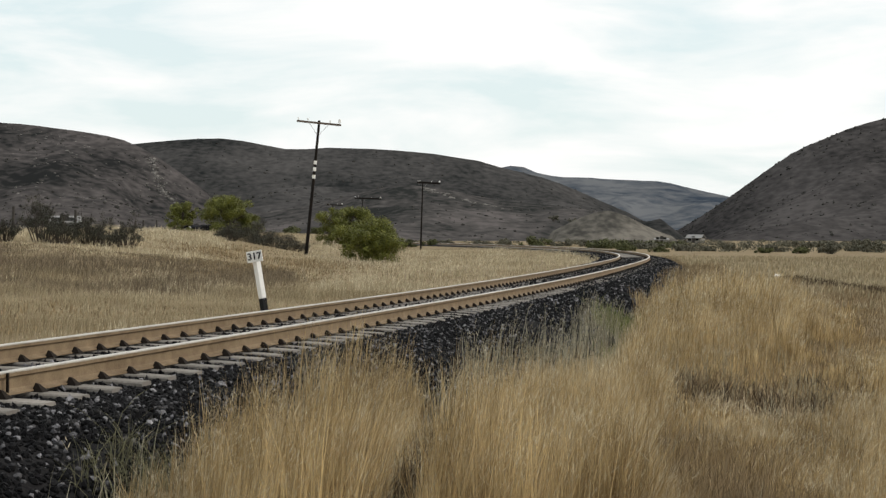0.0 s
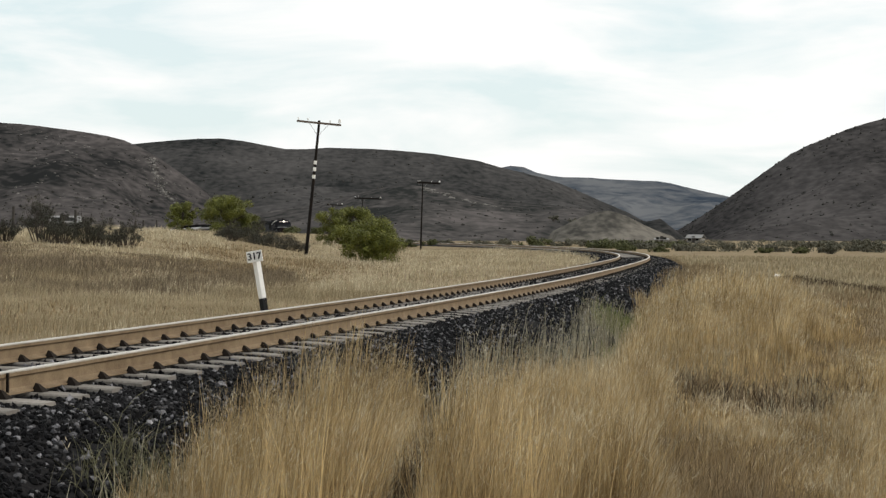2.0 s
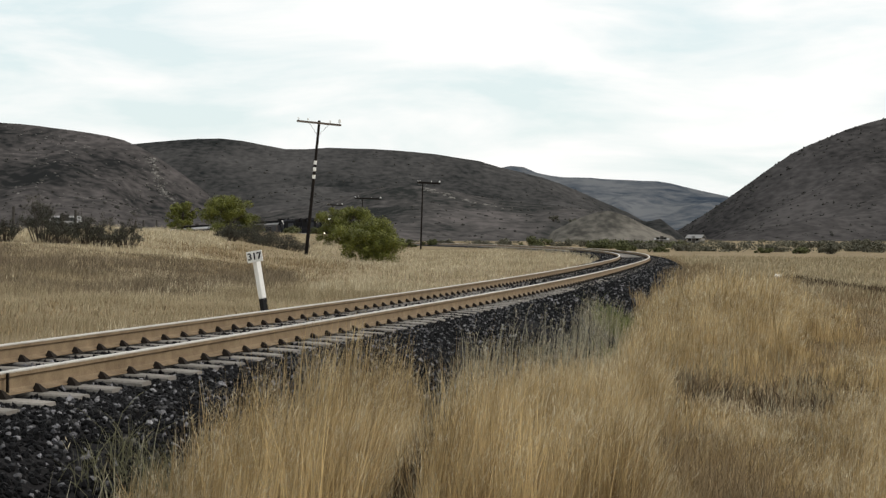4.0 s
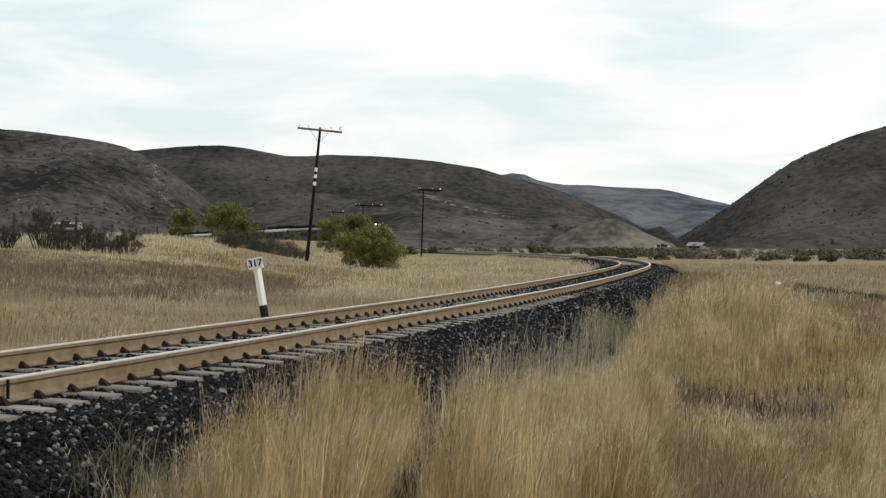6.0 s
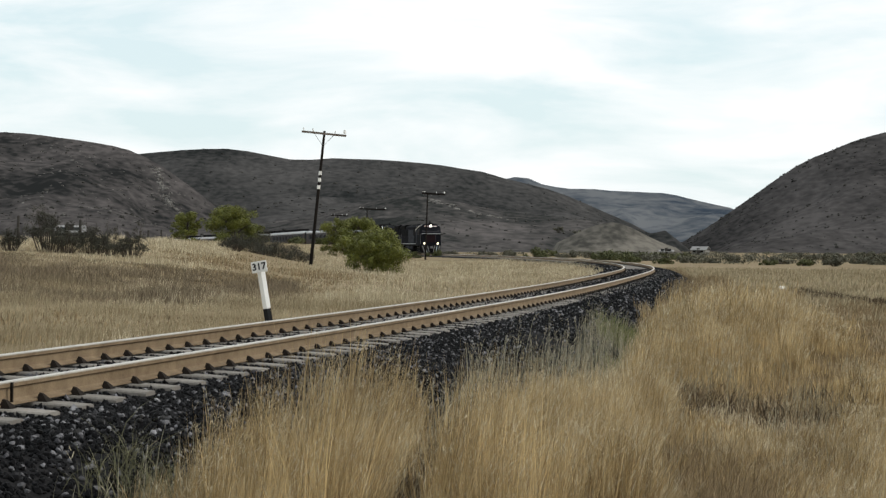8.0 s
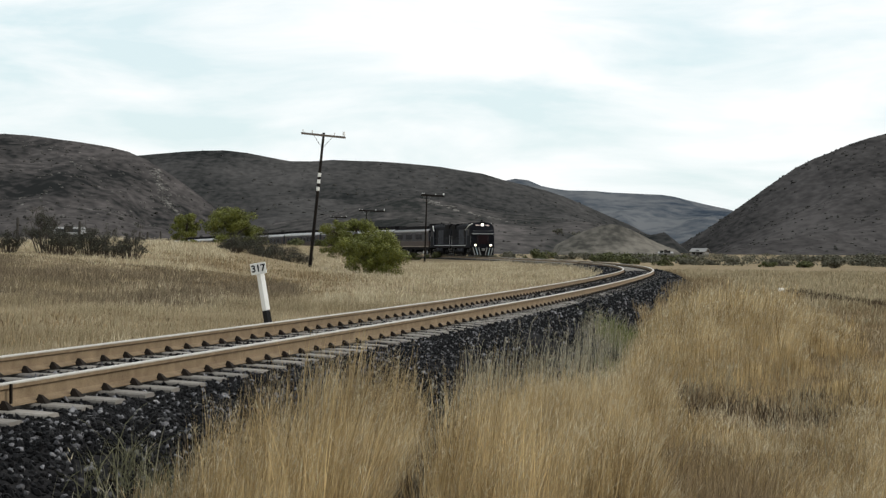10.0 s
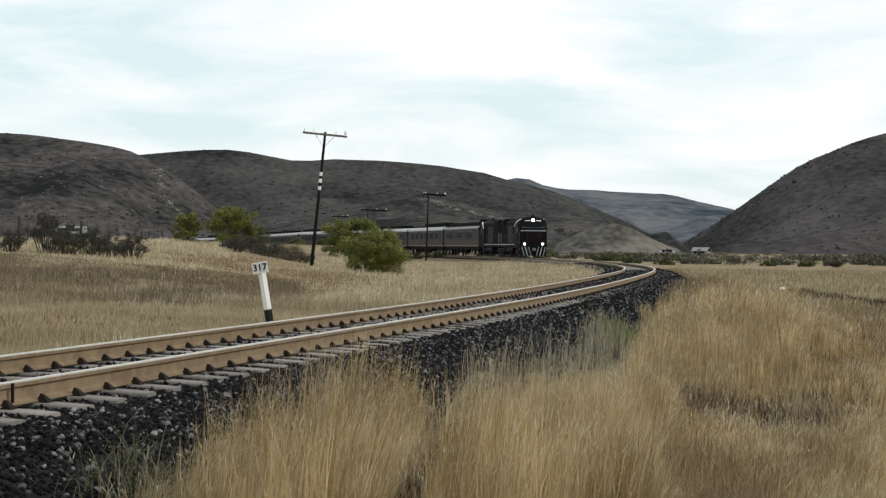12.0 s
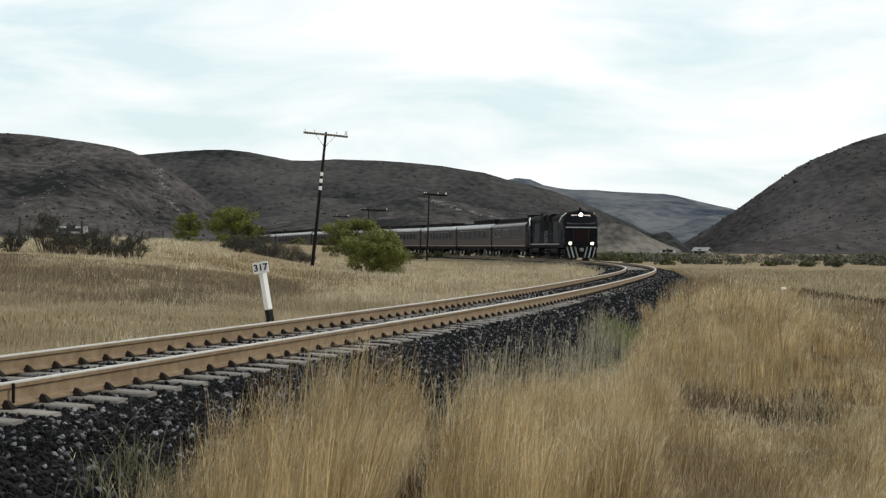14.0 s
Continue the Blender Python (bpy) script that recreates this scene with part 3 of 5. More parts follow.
def grass_patch(name, label, mat, n, where, height, width, lean, tuft=0.35, keep=None, per=14, fine=True, head=1.0, toe=3.15, feather=None, drift=0.07):
    """Blades in tufts; where(n) gives root places (x, y); height(x, y) of zero or less leaves a gap;
    feather: (share of the stalks, length, width) of pale seed heads."""
    x, y = where(max(1, n // per))
    x, y = np.repeat(x, per) + RNG.normal(0, tuft, len(x) * per), np.repeat(y, per) + RNG.normal(0, tuft, len(y) * per)
    th = np.repeat(RNG.uniform(0.72, 1.15, len(x) // per), per)
    d, s = track_distance(x, y)
    h = height(x, y) * th * RNG.uniform(0.5, 1.1, len(x))
    ok = ((d > toe + 0.3 * wave(s, s * 0, 1.6)) | (d < -2.6 + 0.75 * smooth01((s - 50) / 40))) & (h > 0.03) & (x * x + y * y > 9)
    if keep is not None:
        ok &= keep(x, y, d, s)
    x, y, h = x[ok], y[ok], h[ok]
    p = np.stack([x, y, surface_z(x, y) - 0.02], -1)
    v, f = blades(p, h, width * RNG.uniform(0.6, 1.4, len(x)), lean, fine, drift, head)
    ob = tagged(bulk_object(name, v, f, mat), label, "grass", kind="stuff")
    if feather:
        share, size, thin = feather
        k = np.flatnonzero((RNG.random(len(x)) < share) & (h > 0.3))
        stride = 7 if fine else 5
        lean_at = (v[k * stride + stride - 1] - p[k]) * 0.7
        fv, ff = plumes(p[k], h[k], lean_at[:, 0], lean_at[:, 1], size, thin, 4)
        tagged(bulk_object("seed_heads", fv, ff, M_PLUME), "pale feathery seed heads over the tall grass", "grass", kind="stuff")
    return ob


def fan(lo, hi, left, right):
    """Random places before the camera between two distances and two slopes across."""
    def pick(n):
        y = np.sqrt(RNG.uniform(lo * lo, hi * hi, n))
        return RNG.uniform(left, right, n) * y, y
    return pick


def gap_slope(y):
    """Where a thin gap runs through the tall grass, as a slope across."""
    return -0.030 + 0.0042 * (np.asarray(y) - 9.0)


def bare(x, y):
    """1 in the trampled patches beside the tall grass, 0 elsewhere."""
    w = 0.75 * wave(x, y, 0.8, 5.0)
    one = np.exp(-((((x - 3.4) / 0.95) ** 2 + ((y - 22.0) / 3.2) ** 2) * (1 + w)) ** 2)
    two = smooth01((x / np.maximum(y, 1) - 0.15 + 0.03 * wave(x, y, 2.2, 1.0)) / 0.05) * smooth01((y - 22 + 3 * w) / 6)
    gap = np.exp(-((x / np.maximum(y, 1) - gap_slope(y)) / 0.0135) ** 2) * (y < 17.5)
    return np.clip(one * 0.92 + two * 0.8 + gap * 0.85, 0, 1)


def tall(x, y):
    clump = 0.5 + 0.5 * wave(x, y * 0.5, 0.8, 2.0) + 0.25 * wave(x, y, 0.33, 7.0)
    thick = smooth01((clump - 0.12) / 0.35)
    slope = x / np.maximum(y, 1)
    side = 1 - 0.68 * smooth01((slope - 0.088 - 0.012 * wave(x, y, 0.9, 3.0)) / 0.03) * (1 - smooth01((y - 26) / 4)) * (1 - 0.35 * smooth01((slope - 0.185) / 0.02))
    full = (0.93 + 0.25 * wave(x, y, 1.7, 2.0)) * (1 - bare(x, y)) * (0.22 + 0.86 * thick) * side
    # beside the ballast the grass grows shorter away from the near band, up to the tall stand
    near = 1.86 - 0.0592 * y + 0.12 * wave(x, y, 0.6, 11.0)
    open_verge = 1 - smooth01((slope - 0.076 - 0.006 * wave(x, y, 1.2, 5.0)) / 0.030)
    return full + (np.minimum(full, near) - full) * open_verge


def low(x, y):
    return 0.22 + 0.10 * wave(x, y, 1.2, 6.0)


M_WEED = material("dead_weed_stalk", (0.035, 0.025, 0.018), (0.11, 0.08, 0.05), 2.0, 0.9, fine=9.0, island=0.4, spec=0.1)
EDGE = lambda x, y, d, s: d > 2.75 + 0.35 * wave(x, y, 0.5, 4.0)
RIGHT = lambda x, y, d, s: d > 0
LEFT = lambda x, y, d, s: d < 0
GOLD = "tall golden dry grass with feathery heads on the verge"
grass_patch("tall_grass", GOLD, M_GRASS, 135000, fan(9.0, 17, -0.24, 0.26), lambda x, y: tall(x, y) * (0.10 + 0.94 * smooth01((x / np.maximum(y, 1) + 0.215) / 0.125) + 0.12 * np.exp(-((x / np.maximum(y, 1) + 0.062) / 0.032) ** 2)), 0.0029, 0.13, 0.07, EDGE, per=22, fine=False, head=1.6, toe=2.3, feather=(0.38, 0.075, 0.0026))
grass_patch("tall_grass", GOLD, M_GRASS, 80000, fan(17, 34, -0.17, 0.26), tall, 0.0048, 0.14, 0.11, RIGHT, per=18, fine=False, head=1.6, feather=(0.42, 0.10, 0.0042))
grass_patch("tall_grass", GOLD, M_GRASS, 55000, fan(34, 49, -0.02, 0.20), lambda x, y: tall(x, y) * 1.05, 0.010, 0.16, 0.25, RIGHT, fine=False, head=1.6, feather=(0.3, 0.14, 0.008))
grass_patch("shoulder_grass", "brown grass overgrowing the outer shoulder of the ballast", M_SHORT, 26000, fan(44, 120, 0.06, 0.14), lambda x, y: 0.42 + 0.16 * wave(x, y, 1.4, 3.0), 0.014, 0.35, 0.25, lambda x, y, d, s: (d > 2.35 + 0.5 * wave(s, d, 2.6, 6.0)) & (d < 7), fine=False, toe=1.6)
grass_patch("dull_grass", "grey-green wiry grass among the straw", M_GREYLEAF, 5000, fan(8.5, 30, -0.2, 0.26), lambda x, y: 0.42 + 0.16 * wave(x, y, 1.5, 8.0), 0.004, 0.3, 0.12, RIGHT)
grass_patch("short_grass", "short trampled brown grass and stubble", M_SHORT, 50000, fan(14, 70, 0.06, 0.28), low, 0.012, 0.5, 0.2, RIGHT, fine=False)
grass_patch("short_grass", "short trampled brown grass and stubble", M_SHORT, 16000, fan(9.5, 17, 0.095, 0.27), lambda x, y: 0.34 + 0.14 * wave(x, y, 0.7, 6.0), 0.005, 0.4, 0.12, RIGHT, fine=False)
grass_patch("field_grass", "pale dry grass across the plain", M_GRASS_PALE, 46000, fan(46, 175, -0.05, 0.28), lambda x, y: 0.34 + 0.1 * wave(x, y, 5.0), 0.043, 0.3, 0.5, RIGHT, fine=False)
grass_patch("field_grass", "pale dry grass across the plain", M_GRASS_PALE, 90000, fan(16, 60, -0.28, 0.10), lambda x, y: 0.22 + 0.12 * wave(x, y, 3.0), 0.0074, 0.35, 0.22, LEFT, fine=False)
grass_patch("field_grass", "pale dry grass across the plain", M_GRASS_PALE, 55000, fan(60, 230, -0.28, 0.10), lambda x, y: 0.22 + 0.1 * wave(x, y, 6.0), 0.025, 0.35, 0.6, LEFT, fine=False)


grass_patch("short_grass", "short brown grass in bare patches of the field", M_SHORT, 36000, fan(30, 110, -0.26, -0.05), lambda x, y: 0.34 * wave(x, y * 0.35, 8.0, 4.0), 0.026, 0.4, 0.3, LEFT, fine=False)


def blob(cx, cy, r):
    def pick(n):
        return cx + RNG.normal(0, r, n), cy + RNG.normal(0, r, n)
    return pick


grass_patch("green_grass", "olive green grass tuft at the foot of the ballast", M_OLIVE, 1500, blob(-1.55, 12.1, 0.34), lambda x, y: 0.30 + 0 * x, 0.0045, 0.8, 0.16, RIGHT, per=10, toe=1.9)
grass_patch("green_grass", "fresh green weeds at the foot of the ballast", M_GRASS_GREEN, 1300, blob(3.45, 35.5, 0.34), lambda x, y: 0.55 + 0 * x, 0.009, 0.3, 0.2, RIGHT, per=16, toe=2.3)
grass_patch("green_grass", "fresh green weeds at the foot of the ballast", M_GRASS_GREEN, 700, blob(2.9, 30.0, 0.28), lambda x, y: 0.42 + 0 * x, 0.008, 0.35, 0.2, RIGHT, per=16, toe=2.3)
grass_patch("wiry_weeds", "grey wiry stalks growing out of the ballast", M_GREYLEAF, 17000, fan(9.6, 38, -0.165, 0.1), lambda x, y: 0.62 + 0.2 * wave(x, y, 1.0), 0.0048, 0.16, 0.22, lambda x, y, d, s: (d > 2.55 + 0.35 * wave(x, y, 1.1, 2.0)) & (d < 4.1), per=5, toe=2.0, feather=(0.5, 0.08, 0.004))


for wx, wy in ((2.8, 21.5), (3.2, 22.6), (3.7, 22.0), (2.9, 23.4), (4.2, 23.8), (3.3, 20.4), (4.6, 22.2), (3.9, 20.8), (2.9, 12.3), (3.2, 13.6), (1.52, 9.5), (1.68, 9.7), (1.6, 10.1), (1.82, 9.9), (1.25, 9.4), (2.55, 21.2), (4.9, 23.0), (4.4, 21.2), (3.0, 24.6)):
    grass_patch("dead_weed", "dark brown dead weed in a trampled patch", M_WEED, 95, blob(wx, wy, 0.12), lambda x, y: 0.3 + 0 * x, 0.009, 0.6, 0.08, RIGHT, per=14, fine=False)


for wy in (9.3, 9.9, 10.5, 11.2, 12.0, 12.9, 14.0, 15.2, 16.4):
    grass_patch("dead_weed", "dark twiggy dead stalks in a gap of the tall grass", M_WEED, 360, blob(float(gap_slope(wy)) * wy, wy, 0.07), lambda x, y: 0.66 + 0 * x, 0.0045, 0.14, 0.035, RIGHT, per=6, fine=False, toe=2.0)


grass_patch("brown_grass", "brown dead grass on the slope of the rise", M_BROWN, 46000, fan(44, 88, -0.28, -0.075), lambda x, y: (0.25 + 0.34 * wave(x, y * 0.35, 4.0, 9.0)) * smooth01((88 - y) / 22) * smooth01((y - 42) / 10), 0.014, 0.45, 0.22, LEFT, fine=False)
grass_patch("brown_grass", "brown dead grass on the slope of the rise", M_SHORT, 9000, fan(86, 118, -0.14, -0.02), lambda x, y: 0.1 + 0.32 * wave(x, y * 0.4, 3.0, 2.0), 0.02, 0.45, 0.3, LEFT, fine=False)
grass_patch("tall_straw", "tall pale straw on the crest of the rise", M_PLUME, 21000, fan(66, 128, -0.25, -0.11), lambda x, y: (0.30 + 0.30 * wave(x, y * 0.5, 3.2, 12.0)) * smooth01((y - 66 + 5 * wave(x, y, 6.0, 2.0)) / 26), 0.014, 0.3, 0.3, LEFT, fine=False, head=1.6)
grass_patch("tall_straw", "pale feathery straw beside the track", M_PLUME, 16000, fan(15, 60, -0.26, 0.08), lambda x, y: 0.16 + 0.42 * wave(x, y * 0.4, 3.4, 15.0), 0.006, 0.3, 0.22, LEFT, fine=False, head=1.6, feather=(0.3, 0.09, 0.005))
grass_patch("tall_straw", "pale feathery straw inside the bend", M_PLUME, 32000, fan(48, 215, -0.07, 0.10), lambda x, y: 0.26 + 0.12 * wave(x, y * 0.4, 6.0, 15.0), 0.019, 0.4, 0.5, LEFT, fine=False)


def furrow(n):
    q = RNG.uniform(0, 1, n)
    return 14.9 - 1.0 * q + RNG.normal(0, 0.3, n), 88 - 27 * q + RNG.normal(0, 0.5, n)


grass_patch("furrow_grass", "dark low growth along an old furrow in the field", M_WEED, 5000, furrow, lambda x, y: 0.26 + 0 * x, 0.02, 0.5, 0.15, RIGHT, fine=False)


# ---------------------------------------------------------------- trees and bushes
def leaf_cloud(centres, radii, n, size, flat=0.8):
    """Small leaf faces spread through clumps, denser near the outside."""
    idx = RNG.choice(len(centres), n, p=np.array(radii) ** 2 / np.sum(np.array(radii) ** 2))
    d = RNG.normal(0, 1, (n, 3))
    d /= np.linalg.norm(d, axis=1)[:, None]
    r = RNG.uniform(0.35, 1.08, n) ** 0.6 * np.array(radii)[idx]
    c = np.array(centres)[idx] + d * r[:, None] * np.array([1, 1, flat])
    u = RNG.normal(0, 1, (n, 3))
    u /= np.linalg.norm(u, axis=1)[:, None]
    w = np.cross(u, d)
    w /= np.linalg.norm(w, axis=1)[:, None] + 1e-9
    ln, wd = size * RNG.uniform(0.6, 1.5, n)[:, None], size * RNG.uniform(0.25, 0.6, n)[:, None]
    v = np.stack([c - u * ln * 0.5, c + w * wd * 0.5, c + u * ln * 0.5, c - w * wd * 0.5], 1).reshape(-1, 3)
    return v, np.arange(n * 4).reshape(-1, 4)


def bushy_tree(name, label, category, x, y, width, height, leaves, mat, leaf=0.10, stem=0.25, seed=1):
    """A short trunk that forks low into limbs, and a crown of clumps of small leaves."""
    rnd = random.Random(seed)
    z = float(ground_z(np.array([x]), np.array([y]))[0])
    e = new(name)
    e.matrix_basis = pose(x, y, z)
    tagged(e, label, category)
    bm = bmesh.new()
    fork = Vector((rnd.uniform(-0.1, 0.1), 0, height * stem))
    rod((0, 0, -0.15), fork, 0.055 * height, 0.038 * height, 8, bm)
    tips, centres, radii = [], [], []
    for k in range(9):
        a = k * 2.4 + rnd.uniform(-0.4, 0.4)
        out = rnd.uniform(0.25, 0.8) * width / 2
        up = height * rnd.uniform(0.45, 0.92) * (1 - 0.3 * (out / (width / 2)))
        tip = Vector((math.cos(a) * out, math.sin(a) * out, up))
        mid = fork.lerp(tip, 0.5) + Vector((rnd.uniform(-0.1, 0.1), rnd.uniform(-0.1, 0.1), 0.06 * height))
        rod(fork, mid, 0.024 * height, 0.015 * height, 6, bm)
        rod(mid, tip, 0.015 * height, 0.005 * height, 5, bm)
        tips.append(tip)
        for j in range(3):
            twig = tip + Vector((rnd.uniform(-1, 1), rnd.uniform(-1, 1), rnd.uniform(-0.6, 0.6))) * 0.16 * width
            rod(mid.lerp(tip, 0.7), twig, 0.007 * height, 0.003 * height, 4, bm)
            centres.append(twig)
            radii.append(width * rnd.uniform(0.06, 0.14))
    for k in range(64):
        a, q = rnd.uniform(0, 6.28), math.sqrt(rnd.random())
        zz = rnd.uniform(0.04, 0.88)
        room = math.sqrt(max(0.05, 1 - ((zz - 0.34) / 0.62) ** 2)) * (1 + 0.2 * math.sin(a * 3 + seed) + 0.14 * math.sin(zz * 9 + a * 2))
        centres.append(Vector((math.cos(a) * q * room * width * 0.43, math.sin(a) * q * room * width * 0.43, zz * height)))
        radii.append(width * rnd.uniform(0.05, 0.13))
    part("trunk", bm, M_BARK, e, "grey-brown forked trunk and limbs")
    v, f = leaf_cloud([tuple(c) for c in centres], radii, leaves, leaf)
    crown = bulk_object("crown", v, f, mat, e)
    return e


GREEN_TREE = "green thorn tree with a dense ragged crown on the dry plain"
bushy_tree("thorn_tree", GREEN_TREE, "tree", -4.3, 115, 4.1, 2.6, 23000, M_LEAF, 0.125, 0.06, 4)
bushy_tree("thorn_tree", GREEN_TREE, "tree", -8.2, 168, 4.9, 3.8, 20000, M_LEAF, 0.14, 0.05, 9)
bushy_tree("thorn_tree", "small round green thorn tree beyond the grassy rise", "tree", -21.6, 166, 2.6, 2.7, 9000, M_LEAF, 0.13, 0.25, 5)
bushy_tree("thorn_tree", "wide green thorn tree beyond the grassy rise", "tree", -17.1, 160, 5.3, 2.8, 19000, M_LEAF, 0.145, 0.2, 6)
def thorn_bush(x, y, width, height, seed, label):
    """Many bent stems fanning out from the ground, bare at the tips, with sparse small grey leaves along them."""
    rnd = random.Random(seed)
    e = new("thorn_bush")
    e.matrix_basis = pose(x, y, float(ground_z(np.array([x]), np.array([y]))[0]))
    tagged(e, label, "bush", "dry bushes on the rise")
    bm, lv, hub = bmesh.new(), [], []
    for k in range(46):
        a, q = rnd.uniform(0, 6.28), math.sqrt(rnd.random())
        foot = Vector((math.cos(a) * q * 0.22 * width, math.sin(a) * q * 0.22 * width, -0.08))
        lump = 0.72 + 0.28 * math.sin(a * 2 + seed) * math.cos(a * 3 + seed * 2)
        tip = Vector((math.cos(a) * q * 0.56 * width, math.sin(a) * q * 0.56 * width, 1.3 * height * lump * rnd.uniform(0.45, 1.12) * (1 - 0.55 * q * q)))
        mid = foot.lerp(tip, 0.55) + Vector((rnd.uniform(-0.08, 0.08), rnd.uniform(-0.08, 0.08), 0.12 * height))
        rod(foot, mid, 0.016, 0.011, 4, bm)
        rod(mid, tip, 0.011, 0.004, 4, bm)
        for j in range(5):
            p = mid.lerp(tip, rnd.uniform(0.0, 1.0))
            w = p + Vector((rnd.uniform(-1, 1), rnd.uniform(-1, 1), rnd.uniform(-0.3, 0.9))) * 0.13 * width
            w.z = max(w.z, 0.03)
            rod(p, w, 0.006, 0.003, 3, bm)
            lv += [tuple(w), tuple(p.lerp(w, 0.5))]
            hub += [0.055 * width, 0.07 * width]
    part("branch", bm, M_BARK, e, "bare grey-brown thorny twigs")
    v, f = leaf_cloud(lv, hub, int(2300 * width * height + 600), 0.055)
    v[:, 2] = np.maximum(v[:, 2], 0.0)
    bulk_object("crown", v, f, M_TWIG, e)


DRY_BUSH = "leafless grey-brown thorn bush in the dry grass"
for bx, by, bw, bh, sd in ((-11.8, 124, 3.1, 1.35, 11), (-10.2, 121, 2.9, 0.8, 12), (-9.0, 120, 2.2, 0.55, 13), (-12.9, 122, 1.5, 1.0, 10), (-17.15, 86, 1.9, 1.85, 14),
                           (-16.2, 85, 1.6, 1.2, 21), (-15.3, 86, 2.0, 1.3, 15), (-14.4, 85, 1.6, 1.0, 16), (-13.55, 86, 1.4, 1.25, 17), (-18.8, 86, 1.4, 0.9, 18),
                           (-12.4, 117, 1.3, 0.8, 19), (-13.4, 123, 1.5, 0.75, 23), (-11.0, 122, 2.2, 0.9, 24)):
    thorn_bush(bx, by, bw, bh, sd, DRY_BUSH)


def low_bush(x, y, w, h, seed, mat, label, z=None):
    rnd = random.Random(seed)
    z = float(ground_z(np.array([x]), np.array([y]))[0]) if z is None else z
    e = new("scrub_bush")
    e.matrix_basis = pose(x, y, z)
    tagged(e, label, "bush", "scrub on the valley floor")
    bm = bmesh.new()
    cs, rs = [], []
    for k in range(11):
        a, q = rnd.uniform(0, 6.28), math.sqrt(rnd.random()) * w * 0.42
        p = Vector((math.cos(a) * q, math.sin(a) * q, h * rnd.uniform(0.15, 0.8) * (1 - 0.5 * q / w)))
        rod((0, 0, -0.1), p, 0.02 * h + 0.02, 0.01, 4, bm)
        cs.append(tuple(p))
        rs.append(max(h * 0.24, w * 0.13) * rnd.uniform(0.7, 1.2))
    part("branch", bm, M_BARK, e)
    v, f = leaf_cloud(cs, rs, 900, 0.10 * max(w, h) ** 0.8 + 0.04)
    v[:, 2] = np.maximum(v[:, 2], 0.0)
    bulk_object("crown", v, f, mat, e)


def at_view(ax, y):
    """x at the slope ax thousandths across, at the distance y."""
    return ax * y / 1000


OLIVE, DARKISH = "low olive-green bush on the dry valley floor", "low dark grey-green bush on the dry valley floor"
for k, (ax, yy, w, h, dark) in enumerate((
        (42, 285, 5.2, 2.0, 0), (-17, 262, 2.2, 1.2, 0), (-6, 262, 2.6, 1.1, 0), (-12, 300, 5.0, 1.6, 0), (1, 330, 4.0, 1.3, 1), (90, 262, 3.6, 1.1, 0),
        (107, 236, 2.6, 0.8, 0), (121, 262, 3.8, 0.9, 1), (131, 255, 2.6, 0.7, 1), (142, 262, 3.0, 1.4, 1), (160, 232, 2.2, 0.8, 0), (166, 246, 2.4, 0.9, 1),
        (177, 226, 2.6, 0.8, 0), (193, 222, 3.2, 1.5, 1), (180, 330, 4.4, 1.5, 1), (188, 340, 4.4, 1.4, 1), (206, 262, 3.4, 1.2, 1), (214, 250, 3.6, 1.3, 1), (222, 262, 3.4, 1.3, 1),
        (204, 380, 5.0, 1.6, 1), (215, 390, 5.5, 1.7, 1), (196, 400, 5.0, 1.5, 1), (60, 380, 5.0, 1.4, 1), (72, 360, 4.0, 1.2, 1), (80, 410, 5.5, 1.6, 0),
        (20, 390, 4.0, 1.3, 1), (30, 420, 5.0, 1.5, 1), (50, 440, 5.0, 1.4, 0), (-30, 350, 3.0, 1.3, 0), (-74, 300, 4.0, 1.2, 0), (-64, 290, 3.0, 1.0, 0),
        (79, 305, 6.0, 0.9, 0), (84, 320, 7.0, 1.1, 0), (89, 345, 7.5, 1.2, 1), (94, 310, 6.5, 0.9, 0), (99, 335, 7.0, 1.1, 0), (104, 300, 6.0, 0.8, 1), (112, 330, 6.5, 1.0, 0), (117, 350, 6.0, 1.1, 1))):
    low_bush(at_view(ax, yy), yy, w, h, 40 + k, M_LEAF_DRY if dark else M_BUSH, DARKISH if dark else OLIVE)


def valley_scrub():
    """Uncounted low grey-brown scrub between the field and the foot of the hills."""
    for n, lo, hi, left, right in ((120, 240, 400, 0.10, 0.25), (340, 400, 640, -0.10, 0.25)):
        y = np.sqrt(RNG.uniform(lo * lo, hi * hi, n))
        x = RNG.uniform(left, right, n) * y
        ok = wave(x, y * 0.4, 30.0, 4.0) > 0.15
        x, y = x[ok], y[ok]
        r = RNG.uniform(0.5, 1.7, len(x))
        c = np.stack([x, y, ground_z(x, y) + 0.25 * r], -1)
        v, f = leaf_cloud(c, r, 90 * len(c), 0.32, 0.42)
        tagged(bulk_object("low_scrub", v, f, M_LEAF_DRY), "low grey-brown scrub before the foot of the hills", "scrub", kind="stuff")


valley_scrub()


